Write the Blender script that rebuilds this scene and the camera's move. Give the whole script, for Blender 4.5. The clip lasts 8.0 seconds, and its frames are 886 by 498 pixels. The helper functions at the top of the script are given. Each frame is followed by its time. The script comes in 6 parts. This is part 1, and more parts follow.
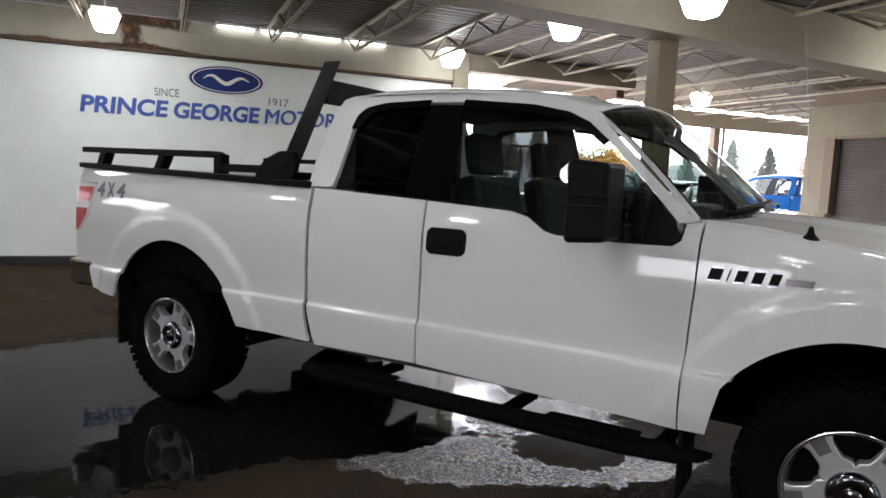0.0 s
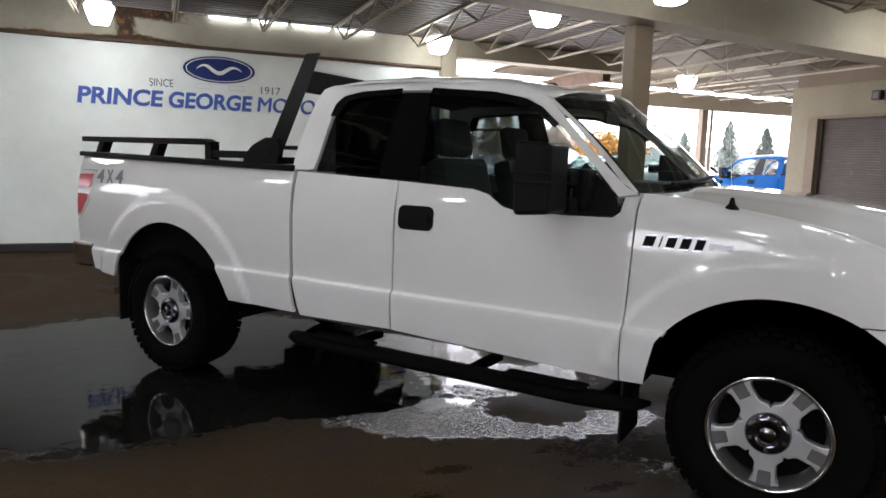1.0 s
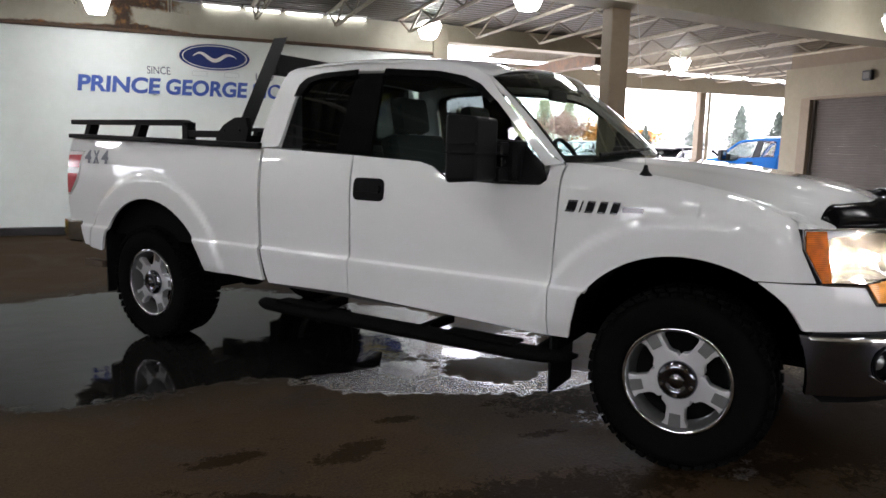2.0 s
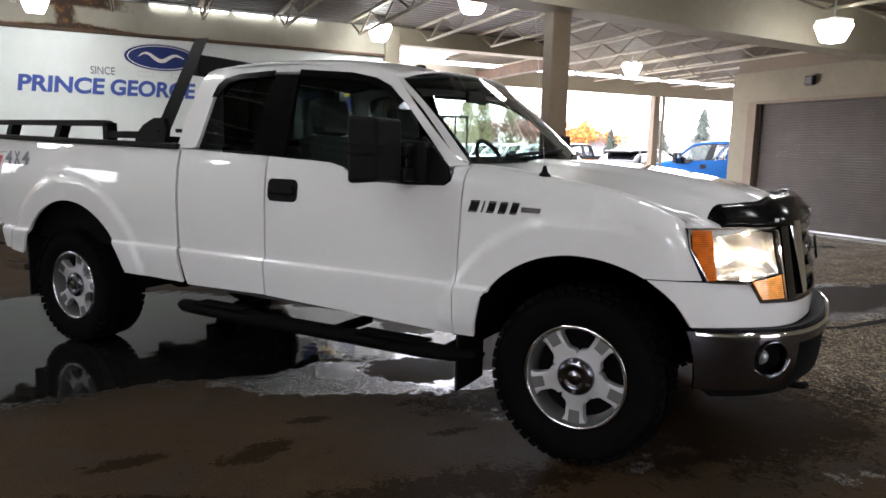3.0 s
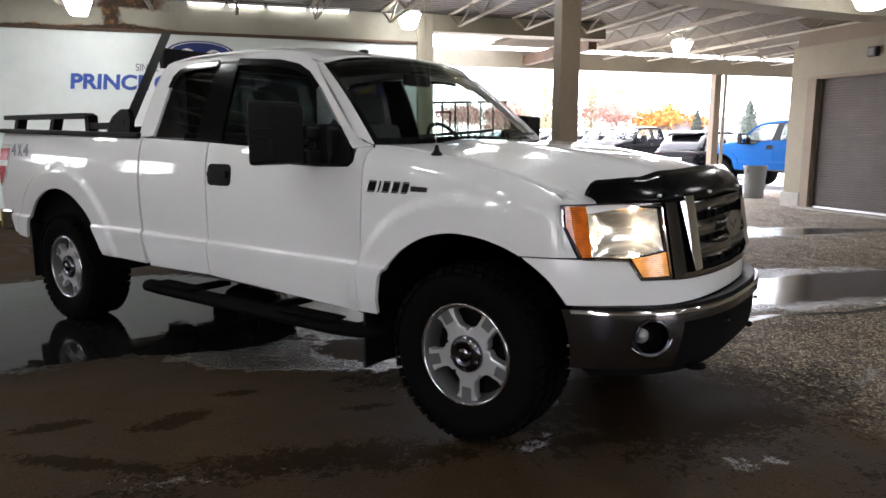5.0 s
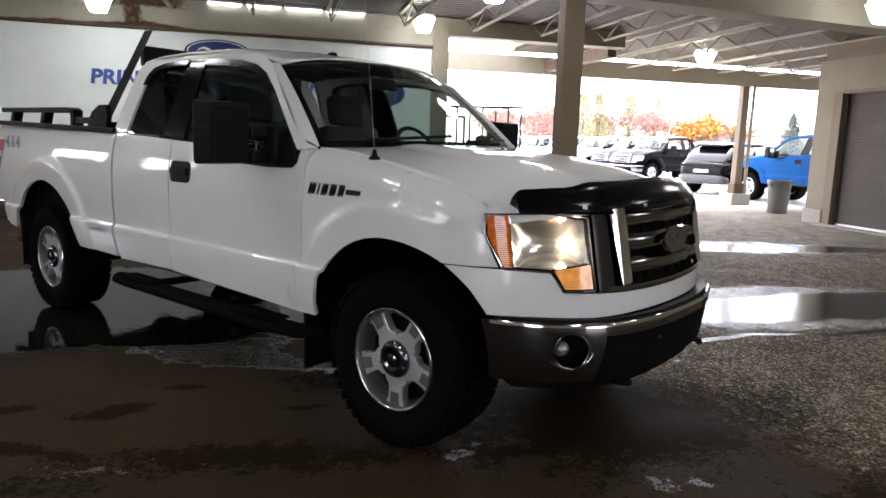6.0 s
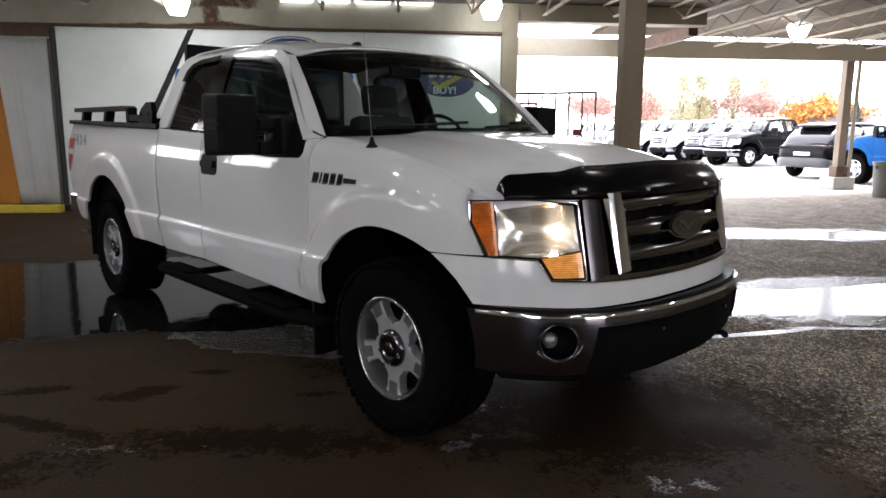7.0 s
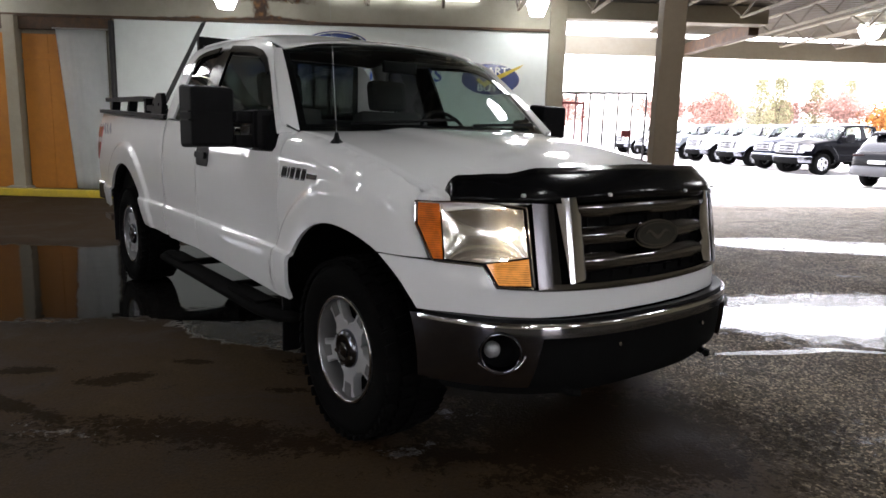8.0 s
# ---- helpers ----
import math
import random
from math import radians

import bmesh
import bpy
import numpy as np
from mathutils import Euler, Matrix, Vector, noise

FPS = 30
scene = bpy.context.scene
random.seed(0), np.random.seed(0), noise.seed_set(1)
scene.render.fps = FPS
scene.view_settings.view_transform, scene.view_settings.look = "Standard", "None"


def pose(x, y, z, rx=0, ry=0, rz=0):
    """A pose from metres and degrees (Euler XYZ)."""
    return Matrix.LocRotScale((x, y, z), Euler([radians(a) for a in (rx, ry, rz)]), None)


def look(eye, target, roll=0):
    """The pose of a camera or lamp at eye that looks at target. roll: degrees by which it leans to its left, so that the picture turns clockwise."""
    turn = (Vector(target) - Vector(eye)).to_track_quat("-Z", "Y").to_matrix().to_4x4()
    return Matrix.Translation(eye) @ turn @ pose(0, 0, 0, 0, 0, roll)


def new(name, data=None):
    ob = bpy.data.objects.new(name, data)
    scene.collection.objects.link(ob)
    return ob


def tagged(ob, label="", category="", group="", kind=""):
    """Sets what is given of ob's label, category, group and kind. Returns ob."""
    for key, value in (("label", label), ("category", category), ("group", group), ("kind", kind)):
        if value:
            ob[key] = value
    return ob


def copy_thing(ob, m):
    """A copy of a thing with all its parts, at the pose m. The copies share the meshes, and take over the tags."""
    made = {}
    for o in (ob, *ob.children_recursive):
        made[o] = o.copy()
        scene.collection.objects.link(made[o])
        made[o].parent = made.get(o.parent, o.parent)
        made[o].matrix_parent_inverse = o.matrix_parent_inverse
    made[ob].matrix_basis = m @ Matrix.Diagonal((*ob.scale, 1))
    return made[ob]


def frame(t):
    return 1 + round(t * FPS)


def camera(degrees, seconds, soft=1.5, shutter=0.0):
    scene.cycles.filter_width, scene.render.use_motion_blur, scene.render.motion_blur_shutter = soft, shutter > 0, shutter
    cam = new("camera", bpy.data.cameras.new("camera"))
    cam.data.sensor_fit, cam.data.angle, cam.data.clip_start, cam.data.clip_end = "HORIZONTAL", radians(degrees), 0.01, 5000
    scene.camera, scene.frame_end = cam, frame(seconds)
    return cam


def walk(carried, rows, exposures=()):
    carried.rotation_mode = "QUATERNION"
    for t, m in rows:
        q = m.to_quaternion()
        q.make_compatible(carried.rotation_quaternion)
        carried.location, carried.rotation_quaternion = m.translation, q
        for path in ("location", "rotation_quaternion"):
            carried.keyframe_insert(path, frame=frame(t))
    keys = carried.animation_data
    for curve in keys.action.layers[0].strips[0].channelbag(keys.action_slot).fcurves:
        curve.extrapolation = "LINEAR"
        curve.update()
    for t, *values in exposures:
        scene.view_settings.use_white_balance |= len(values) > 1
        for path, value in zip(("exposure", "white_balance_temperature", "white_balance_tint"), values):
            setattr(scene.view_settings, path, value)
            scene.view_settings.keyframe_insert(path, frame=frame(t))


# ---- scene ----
cam = camera(65.5, 8.0, soft=1.6)
PATH = [
    (0, (-3.025, -2.17, 1.475), (-2.268, -0.331, 1.265), 2.6),
    (0.5, (-3.019, -2.371, 1.462), (-2.252, -0.537, 1.24), 2.9),
    (1, (-3.011, -2.531, 1.462), (-2.253, -0.698, 1.211), 1.8),
    (1.2, (-3.014, -2.591, 1.446), (-2.26, -0.757, 1.186), 2.4),
    (2.3, (-2.727, -2.978, 1.401), (-2.012, -1.134, 1.105), 0.4),
    (2.5, (-2.696, -2.98, 1.407), (-1.957, -1.146, 1.104), -0.8),
    (3, (-2.534, -3.068, 1.402), (-1.729, -1.258, 1.124), 1.4),
    (3.5, (-2.38, -3.151, 1.405), (-1.681, -1.304, 1.089), 1.9),
    (4, (-2.173, -3.273, 1.401), (-1.561, -1.394, 1.096), 2.0),
    (4.5, (-1.951, -3.401, 1.404), (-1.386, -1.507, 1.099), 1.4),
    (5, (-1.736, -3.432, 1.379), (-1.159, -1.543, 1.064), 0.1),
    (5.2, (-1.639, -3.438, 1.38), (-1.066, -1.549, 1.062), 1.2),
    (6.3, (-1.153, -3.591, 1.4), (-0.759, -1.655, 1.09), 1.3),
    (6.5, (-1.055, -3.604, 1.402), (-0.753, -1.654, 1.076), 0.7),
    (7, (-0.842, -3.575, 1.385), (-0.631, -1.615, 1.045), 0.3),
    (7.5, (-0.621, -3.524, 1.393), (-0.477, -1.559, 1.049), 0.8),
    (8, (-0.374, -3.501, 1.392), (-0.348, -1.532, 1.042), 1.7),
]
walk(cam, [(t, look(eye, target, roll)) for t, eye, target, roll in PATH], exposures=[(0, 2.62, 6380, 18), (4.5, 2.75, 6380, 18), (6.5, 2.42, 6380, 18), (8, 2.38, 6380, 18)])

# ---- light ----
world = bpy.data.worlds.new("overcast_sky")
scene.world = world
world.use_nodes = True
wn = world.node_tree.nodes
wl = world.node_tree.links
sky = wn.new("ShaderNodeTexSky")
sky.sky_type = "NISHITA"
sky.sun_disc = False
sky.sun_elevation = radians(62)
sky.sun_rotation = radians(18)
sky.air_density, sky.dust_density, sky.ozone_density = 1.0, 1.5, 1.0
wn["Background"].inputs["Strength"].default_value = 0.34
cloud = wn.new("ShaderNodeHueSaturation")
cloud.inputs["Saturation"].default_value = 0.22
wl.new(sky.outputs["Color"], cloud.inputs["Color"])
wl.new(cloud.outputs["Color"], wn["Background"].inputs["Color"])
sun_data = bpy.data.lights.new("sun", "SUN")
sun_data.energy = 1.0
sun_data.angle = radians(25)
sun_data.color = (1.0, 0.97, 0.93)
sun = new("sun", sun_data)
sun.matrix_world = look((10, 30, 60), (0, 0, 0))
LAMP_GLOW = 13.5

# ---- materials ----


def nodes_of(name):
    m = bpy.data.materials.new(name)
    m.use_nodes = True
    return m, m.node_tree.nodes, m.node_tree.links, m.node_tree.nodes["Principled BSDF"]


def noise_tex(nd, lk, scale, detail=4.0, rough=0.55, coords=None, dist=0.0):
    n = nd.new("ShaderNodeTexNoise")
    n.inputs["Scale"].default_value = scale
    n.inputs["Detail"].default_value = detail
    n.inputs["Roughness"].default_value = rough
    n.inputs["Distortion"].default_value = dist
    if coords is not None:
        lk.new(coords, n.inputs["Vector"])
    return n


def ramp(nd, lk, src, stops):
    r = nd.new("ShaderNodeValToRGB")
    e = r.color_ramp.elements
    while len(e) < len(stops):
        e.new(0.5)
    for el, (p, c) in zip(e, stops):
        el.position = p
        el.color = (*c, 1) if len(c) == 3 else c
    lk.new(src, r.inputs["Fac"])
    return r


def mixc(nd, lk, fac, a, b, mode="MIX"):
    m = nd.new("ShaderNodeMix")
    m.data_type = "RGBA"
    m.blend_type = mode
    for sock, v in ((m.inputs[0], fac), (m.inputs[6], a), (m.inputs[7], b)):
        if isinstance(v, bpy.types.NodeSocket):
            lk.new(v, sock)
        elif isinstance(v, (int, float)):
            sock.default_value = v
        else:
            sock.default_value = (*v, 1)
    return m.outputs[2]


def mathn(nd, lk, op, a, b=None, c=None, clamp=False):
    m = nd.new("ShaderNodeMath")
    m.operation = op
    m.use_clamp = clamp
    for sock, v in zip(m.inputs, (a, b, c)):
        if v is None:
            continue
        if isinstance(v, bpy.types.NodeSocket):
            lk.new(v, sock)
        else:
            sock.default_value = v
    return m.outputs[0]


def bump(nd, lk, bsdf, height, strength, dist):
    b = nd.new("ShaderNodeBump")
    b.inputs["Strength"].default_value = strength
    b.inputs["Distance"].default_value = dist
    lk.new(height, b.inputs["Height"])
    lk.new(b.outputs["Normal"], bsdf.inputs["Normal"])
    return b


def surface(name, color, rough=0.5, metal=0.0, var=0.25, big=0.7, small=18.0, bumpy=0.15, dist=0.004, dirt=None, dirt_amt=0.3, coat=0.0, rvar=0.1, spec=0.5, coat_rough=0.07):
    """A plain surface with grain at two scales, an optional dirt colour in patches and fine relief."""
    m, nd, lk, b = nodes_of(name)
    co = nd.new("ShaderNodeTexCoord").outputs["Object"]
    n1 = noise_tex(nd, lk, big, 5, 0.6, co)
    n2 = noise_tex(nd, lk, small, 6, 0.65, co)
    dark = tuple(c * (1 - var) for c in color)
    light = tuple(min(1, c * (1 + var * 0.6)) for c in color)
    c1 = ramp(nd, lk, n1.outputs["Fac"], [(0.3, dark), (0.7, light)]).outputs["Color"]
    c2 = mixc(nd, lk, 0.35, c1, ramp(nd, lk, n2.outputs["Fac"], [(0.35, dark), (0.65, light)]).outputs["Color"])
    if dirt:
        n3 = noise_tex(nd, lk, big * 2.3, 8, 0.7, co)
        f = ramp(nd, lk, n3.outputs["Fac"], [(0.45, (0, 0, 0)), (0.75, (1, 1, 1))]).outputs["Color"]
        c2 = mixc(nd, lk, mathn(nd, lk, "MULTIPLY", f, dirt_amt), c2, dirt)
    lk.new(c2, b.inputs["Base Color"])
    lk.new(mathn(nd, lk, "MULTIPLY_ADD", n2.outputs["Fac"], rvar, rough - rvar / 2, clamp=True), b.inputs["Roughness"])
    b.inputs["Metallic"].default_value = metal
    b.inputs["Specular IOR Level"].default_value = spec
    b.inputs["Coat Weight"].default_value = coat
    b.inputs["Coat Roughness"].default_value = coat_rough
    if bumpy:
        bump(nd, lk, b, n2.outputs["Fac"], bumpy, dist)
    return m


def glow(name, color, strength):
    m, nd, lk, b = nodes_of(name)
    b.inputs["Base Color"].default_value = (*color, 1)
    b.inputs["Emission Color"].default_value = (*color, 1)
    b.inputs["Emission Strength"].default_value = strength
    b.inputs["Roughness"].default_value = 0.3
    return m


def glass(name, tint, rough=0.0, ior=1.5):
    """Thin pane: mostly clear, tinted, with a reflection that grows at a slant."""
    m, nd, lk, b = nodes_of(name)
    out = nd["Material Output"]
    tr = nd.new("ShaderNodeBsdfTransparent")
    tr.inputs["Color"].default_value = (*tint, 1)
    gl = nd.new("ShaderNodeBsdfGlossy")
    gl.inputs["Roughness"].default_value = rough
    gl.inputs["Color"].default_value = (0.95, 0.97, 1, 1)
    lw = nd.new("ShaderNodeLayerWeight")
    lw.inputs["Blend"].default_value = 0.5
    f0 = ((ior - 1) / (ior + 1)) ** 2
    mx = nd.new("ShaderNodeMixShader")
    lk.new(mathn(nd, lk, "MULTIPLY_ADD", mathn(nd, lk, "POWER", lw.outputs["Facing"], 5.0), 1 - f0, f0), mx.inputs["Fac"])
    lk.new(tr.outputs["BSDF"], mx.inputs[1])
    lk.new(gl.outputs["BSDF"], mx.inputs[2])
    lk.new(mx.outputs["Shader"], out.inputs["Surface"])
    nd.remove(b)
    return m


def ground_material():
    """Worn paving: brown concrete and coarse asphalt, with standing water, damp stains and glistening wet stone."""
    m, nd, lk, b = nodes_of("damp_paving")
    co = nd.new("ShaderNodeTexCoord").outputs["Object"]
    warp = noise_tex(nd, lk, 0.9, 5, 0.62, co)
    mid = noise_tex(nd, lk, 3.1, 7, 0.68, co, 0.4)
    patch = noise_tex(nd, lk, 1.3, 6, 0.7, co, 0.8)
    spot = noise_tex(nd, lk, 9.0, 6, 0.7, co)
    fine = noise_tex(nd, lk, 70.0, 5, 0.7, co)
    ripple = noise_tex(nd, lk, 5.0, 3, 0.5, co)
    vor = nd.new("ShaderNodeTexVoronoi")
    vor.inputs["Scale"].default_value = 74.0
    lk.new(co, vor.inputs["Vector"])
    sep = nd.new("ShaderNodeSeparateXYZ")
    lk.new(co, sep.inputs["Vector"])
    X, Y = sep.outputs["X"], sep.outputs["Y"]

    def step(src, a, c):
        return ramp(nd, lk, src, [(a, (0, 0, 0)), (c, (1, 1, 1))]).outputs["Color"]

    def blob(cx, cy, rx, ry, turn=0.0):
        c, s = math.cos(radians(turn)), math.sin(radians(turn))
        dx = mathn(nd, lk, "SUBTRACT", X, cx)
        dy = mathn(nd, lk, "SUBTRACT", Y, cy)
        u = mathn(nd, lk, "MULTIPLY_ADD", dx, c / rx, mathn(nd, lk, "MULTIPLY", dy, s / rx))
        v = mathn(nd, lk, "MULTIPLY_ADD", dx, -s / ry, mathn(nd, lk, "MULTIPLY", dy, c / ry))
        d = mathn(nd, lk, "SQRT", mathn(nd, lk, "ADD", mathn(nd, lk, "MULTIPLY", u, u), mathn(nd, lk, "MULTIPLY", v, v)))
        return mathn(nd, lk, "SUBTRACT", 1.0, d)

    def union(rows):
        out = None
        for q in rows:
            f = blob(*q)
            out = f if out is None else mathn(nd, lk, "MAXIMUM", out, f)
        return mathn(nd, lk, "MAXIMUM", out, -0.75)
    wob = mathn(nd, lk, "MULTIPLY_ADD", warp.outputs["Fac"], 0.9, -0.45)
    wob = mathn(nd, lk, "MULTIPLY_ADD", mid.outputs["Fac"], 0.7, mathn(nd, lk, "ADD", wob, -0.35))
    rag = mathn(nd, lk, "MULTIPLY_ADD", spot.outputs["Fac"], 0.9, mathn(nd, lk, "ADD", wob, -0.45))
    pool = mathn(nd, lk, "MAXIMUM", mathn(nd, lk, "MULTIPLY_ADD", rag, 0.32, union(POND)), mathn(nd, lk, "ADD", union(POOLS), wob))
    water = step(pool, 0.02, 0.07)
    damp = step(mathn(nd, lk, "ADD", pool, 0.3), 0.12, 0.34)
    wet = step(mathn(nd, lk, "MULTIPLY_ADD", rag, 1.0, union(WET)), 0.04, 0.16)
    island = step(mathn(nd, lk, "MULTIPLY_ADD", rag, 1.3, union(DRY)), 0.0, 0.12)
    wet = mathn(nd, lk, "MULTIPLY", wet, mathn(nd, lk, "SUBTRACT", 1.0, island))
    fleck = mathn(nd, lk, "MULTIPLY_ADD", mathn(nd, lk, "ADD", spot.outputs["Fac"], -0.5), 4.0, mathn(nd, lk, "MULTIPLY_ADD", mathn(nd, lk, "ADD", fine.outputs["Fac"], -0.5), 1.6, mathn(nd, lk, "ADD", union(SPOTS), -0.85)))
    wet = mathn(nd, lk, "MAXIMUM", wet, mathn(nd, lk, "MULTIPLY", step(fleck, 0.05, 0.3), 0.5))
    glint = mathn(nd, lk, "MULTIPLY", mathn(nd, lk, "MULTIPLY_ADD", X, 0.8, -0.6, clamp=True), wet)
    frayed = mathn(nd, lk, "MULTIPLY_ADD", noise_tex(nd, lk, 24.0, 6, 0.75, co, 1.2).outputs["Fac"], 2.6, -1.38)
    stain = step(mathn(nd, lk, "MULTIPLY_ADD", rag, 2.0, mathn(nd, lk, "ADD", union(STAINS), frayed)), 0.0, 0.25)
    coarse = mathn(nd, lk, "MAXIMUM", mathn(nd, lk, "MULTIPLY_ADD", mathn(nd, lk, "MULTIPLY_ADD", wob, 0.9, mathn(nd, lk, "MULTIPLY_ADD", Y, 0.25, X)), 1.6, -1.3, clamp=True), wet)
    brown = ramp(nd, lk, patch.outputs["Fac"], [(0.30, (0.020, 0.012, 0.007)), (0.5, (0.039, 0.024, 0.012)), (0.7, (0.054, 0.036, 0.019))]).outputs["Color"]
    brown = mixc(nd, lk, 0.85, brown, ramp(nd, lk, spot.outputs["Fac"], [(0.30, (0.36, 0.33, 0.30)), (0.36, (0.96, 0.96, 0.96)), (0.72, (1.2, 1.17, 1.12))]).outputs["Color"], "MULTIPLY")
    grey = ramp(nd, lk, mid.outputs["Fac"], [(0.3, (0.082, 0.066, 0.047)), (0.7, (0.172, 0.142, 0.104))]).outputs["Color"]
    grain = ramp(nd, lk, vor.outputs["Color"], [(0.15, (0.25, 0.25, 0.25)), (0.6, (0.95, 0.95, 0.95)), (0.93, (4.2, 4.0, 3.7))]).outputs["Color"]
    grey = mixc(nd, lk, 0.9, grey, grain, "MULTIPLY")
    col = mixc(nd, lk, coarse, brown, grey)
    col = mixc(nd, lk, 0.6, col, ramp(nd, lk, fine.outputs["Fac"], [(0.35, (0.55, 0.55, 0.55)), (0.65, (1.4, 1.4, 1.4))]).outputs["Color"], "MULTIPLY")
    # paving grows paler towards the open side
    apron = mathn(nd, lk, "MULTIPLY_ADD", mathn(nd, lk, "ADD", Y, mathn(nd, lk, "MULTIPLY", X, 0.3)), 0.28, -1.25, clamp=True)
    pale_grit = mixc(nd, lk, 0.8, ramp(nd, lk, mid.outputs["Fac"], [(0.3, (0.15, 0.13, 0.105)), (0.7, (0.34, 0.30, 0.25))]).outputs["Color"], grain, "MULTIPLY")
    col = mixc(nd, lk, mathn(nd, lk, "MULTIPLY", apron, mathn(nd, lk, "MULTIPLY_ADD", X, 0.8, -0.8, clamp=True)), col, pale_grit)
    # the lot, coloured near white for the sky's glare on wet paving
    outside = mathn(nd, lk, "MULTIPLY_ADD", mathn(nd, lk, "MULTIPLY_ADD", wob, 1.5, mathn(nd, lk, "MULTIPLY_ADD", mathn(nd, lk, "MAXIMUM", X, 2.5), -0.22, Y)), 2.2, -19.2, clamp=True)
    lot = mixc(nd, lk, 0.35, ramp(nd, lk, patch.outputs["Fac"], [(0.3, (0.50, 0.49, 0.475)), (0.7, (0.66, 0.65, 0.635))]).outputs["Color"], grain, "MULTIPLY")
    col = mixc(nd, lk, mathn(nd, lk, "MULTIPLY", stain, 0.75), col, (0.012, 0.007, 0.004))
    col = mixc(nd, lk, mathn(nd, lk, "MULTIPLY", wet, 0.6), col, (0.010, 0.009, 0.008))
    col = mixc(nd, lk, mathn(nd, lk, "MULTIPLY", damp, 0.55), col, (0.008, 0.007, 0.006))
    col = mixc(nd, lk, water, col, (0.008, 0.0075, 0.007))
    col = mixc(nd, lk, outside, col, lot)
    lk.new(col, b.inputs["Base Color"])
    dry = ramp(nd, lk, patch.outputs["Fac"], [(0.35, (0.62, 0.62, 0.62)), (0.6, (0.9, 0.9, 0.9))]).outputs["Color"]
    r = mixc(nd, lk, wet, dry, (0.035, 0.035, 0.035))
    r = mixc(nd, lk, mathn(nd, lk, "MULTIPLY", stain, 0.15), r, (0.3, 0.3, 0.3))
    r = mixc(nd, lk, water, r, mathn(nd, lk, "MULTIPLY_ADD", mathn(nd, lk, "MULTIPLY", X, 0.8, clamp=True), 0.13, 0.05))
    lk.new(r, b.inputs["Roughness"])
    sp = mathn(nd, lk, "MULTIPLY_ADD", glint, 0.3, mathn(nd, lk, "MULTIPLY_ADD", wet, 0.9, 0.10))
    sp = mathn(nd, lk, "MAXIMUM", sp, mathn(nd, lk, "MULTIPLY", water, mathn(nd, lk, "MULTIPLY_ADD", mathn(nd, lk, "MULTIPLY", X, 0.8, clamp=True), 0.4, 0.04)))
    sp = mathn(nd, lk, "MULTIPLY", sp, mathn(nd, lk, "MULTIPLY_ADD", mathn(nd, lk, "MULTIPLY", stain, mathn(nd, lk, "SUBTRACT", 1.0, wet)), -0.8, 1.0))
    lk.new(sp, b.inputs["Specular IOR Level"])
    still = mathn(nd, lk, "MULTIPLY", water, mathn(nd, lk, "MULTIPLY_ADD", X, -0.8, 1.0, clamp=True))
    lk.new(mathn(nd, lk, "MULTIPLY_ADD", still, -0.19, 1.5), b.inputs["IOR"])
    # a thin film of water lies over the wet stone
    lk.new(mathn(nd, lk, "MULTIPLY", mathn(nd, lk, "SUBTRACT", wet, glint, clamp=True), 0.5), b.inputs["Coat Weight"])
    b.inputs["Coat Roughness"].default_value = 0.06
    inv = mathn(nd, lk, "SUBTRACT", 1.0, water)
    h = mathn(nd, lk, "MULTIPLY_ADD", vor.outputs["Distance"], -0.9, mathn(nd, lk, "MULTIPLY", fine.outputs["Fac"], 0.5))
    h = mathn(nd, lk, "MULTIPLY", h, mathn(nd, lk, "MULTIPLY_ADD", coarse, 0.93, 0.07))
    h = mathn(nd, lk, "MULTIPLY", h, mathn(nd, lk, "MULTIPLY_ADD", glint, -0.2, mathn(nd, lk, "MULTIPLY_ADD", wet, -0.5, 1.0)))
    h = mathn(nd, lk, "MULTIPLY", h, inv)
    h = mathn(nd, lk, "MULTIPLY_ADD", mathn(nd, lk, "MULTIPLY", ripple.outputs["Fac"], water), 0.10, h)
    bump(nd, lk, b, h, 1.0, 0.017)
    return m


POND = [(-3.1, 2.6, 1.75, 1.62, 0.0), (-2.0, 1.75, 0.82, 0.62, -8.0), (-4.4, 2.5, 2.2, 1.4, -8.0)]
POOLS = [(1.85, 0.80, 0.45, 0.05, 9.0), (2.55, 0.86, 0.5, 0.035, -7.0), (3.4, 0.83, 0.6, 0.05, 6.0), (3.5, 1.68, 2.3, 0.50, 3.0), (5.6, 5.1, 2.4, 0.36, -10.0)]
DRY = [(-0.92, 0.98, 0.34, 0.27, -20.0), (-0.55, 2.0, 0.25, 0.3, 0.0)]
WET = [(-1.45, 0.98, 0.85, 0.34, -22.0), (-0.85, 1.6, 0.65, 0.55, -25.0), (-1.25, 2.4, 0.5, 0.75, 30.0), (-0.75, 0.68, 0.5, 0.18, -5.0), (3.3, 1.75, 2.2, 0.85, 3.0), (5.2, 5.2, 2.5, 0.62, -10.0)]
SPOTS = [(-0.25, -0.28, 0.32, 0.14, 0.0), (-0.45, -0.70, 0.24, 0.20, 30.0), (0.34, -1.12, 0.42, 0.20, -25.0), (1.38, 0.36, 0.25, 0.14, 0.0), (0.95, 0.55, 0.4, 0.18, 40.0), (3.87, 3.36, 0.5, 0.3, 0.0), (-2.0, -0.60, 0.55, 0.18, 0.0), (-0.72, 0.02, 0.5, 0.25, -40.0), (1.9, -0.4, 0.9, 0.5, 30.0), (0.9, -1.9, 0.7, 0.3, 0.0)]
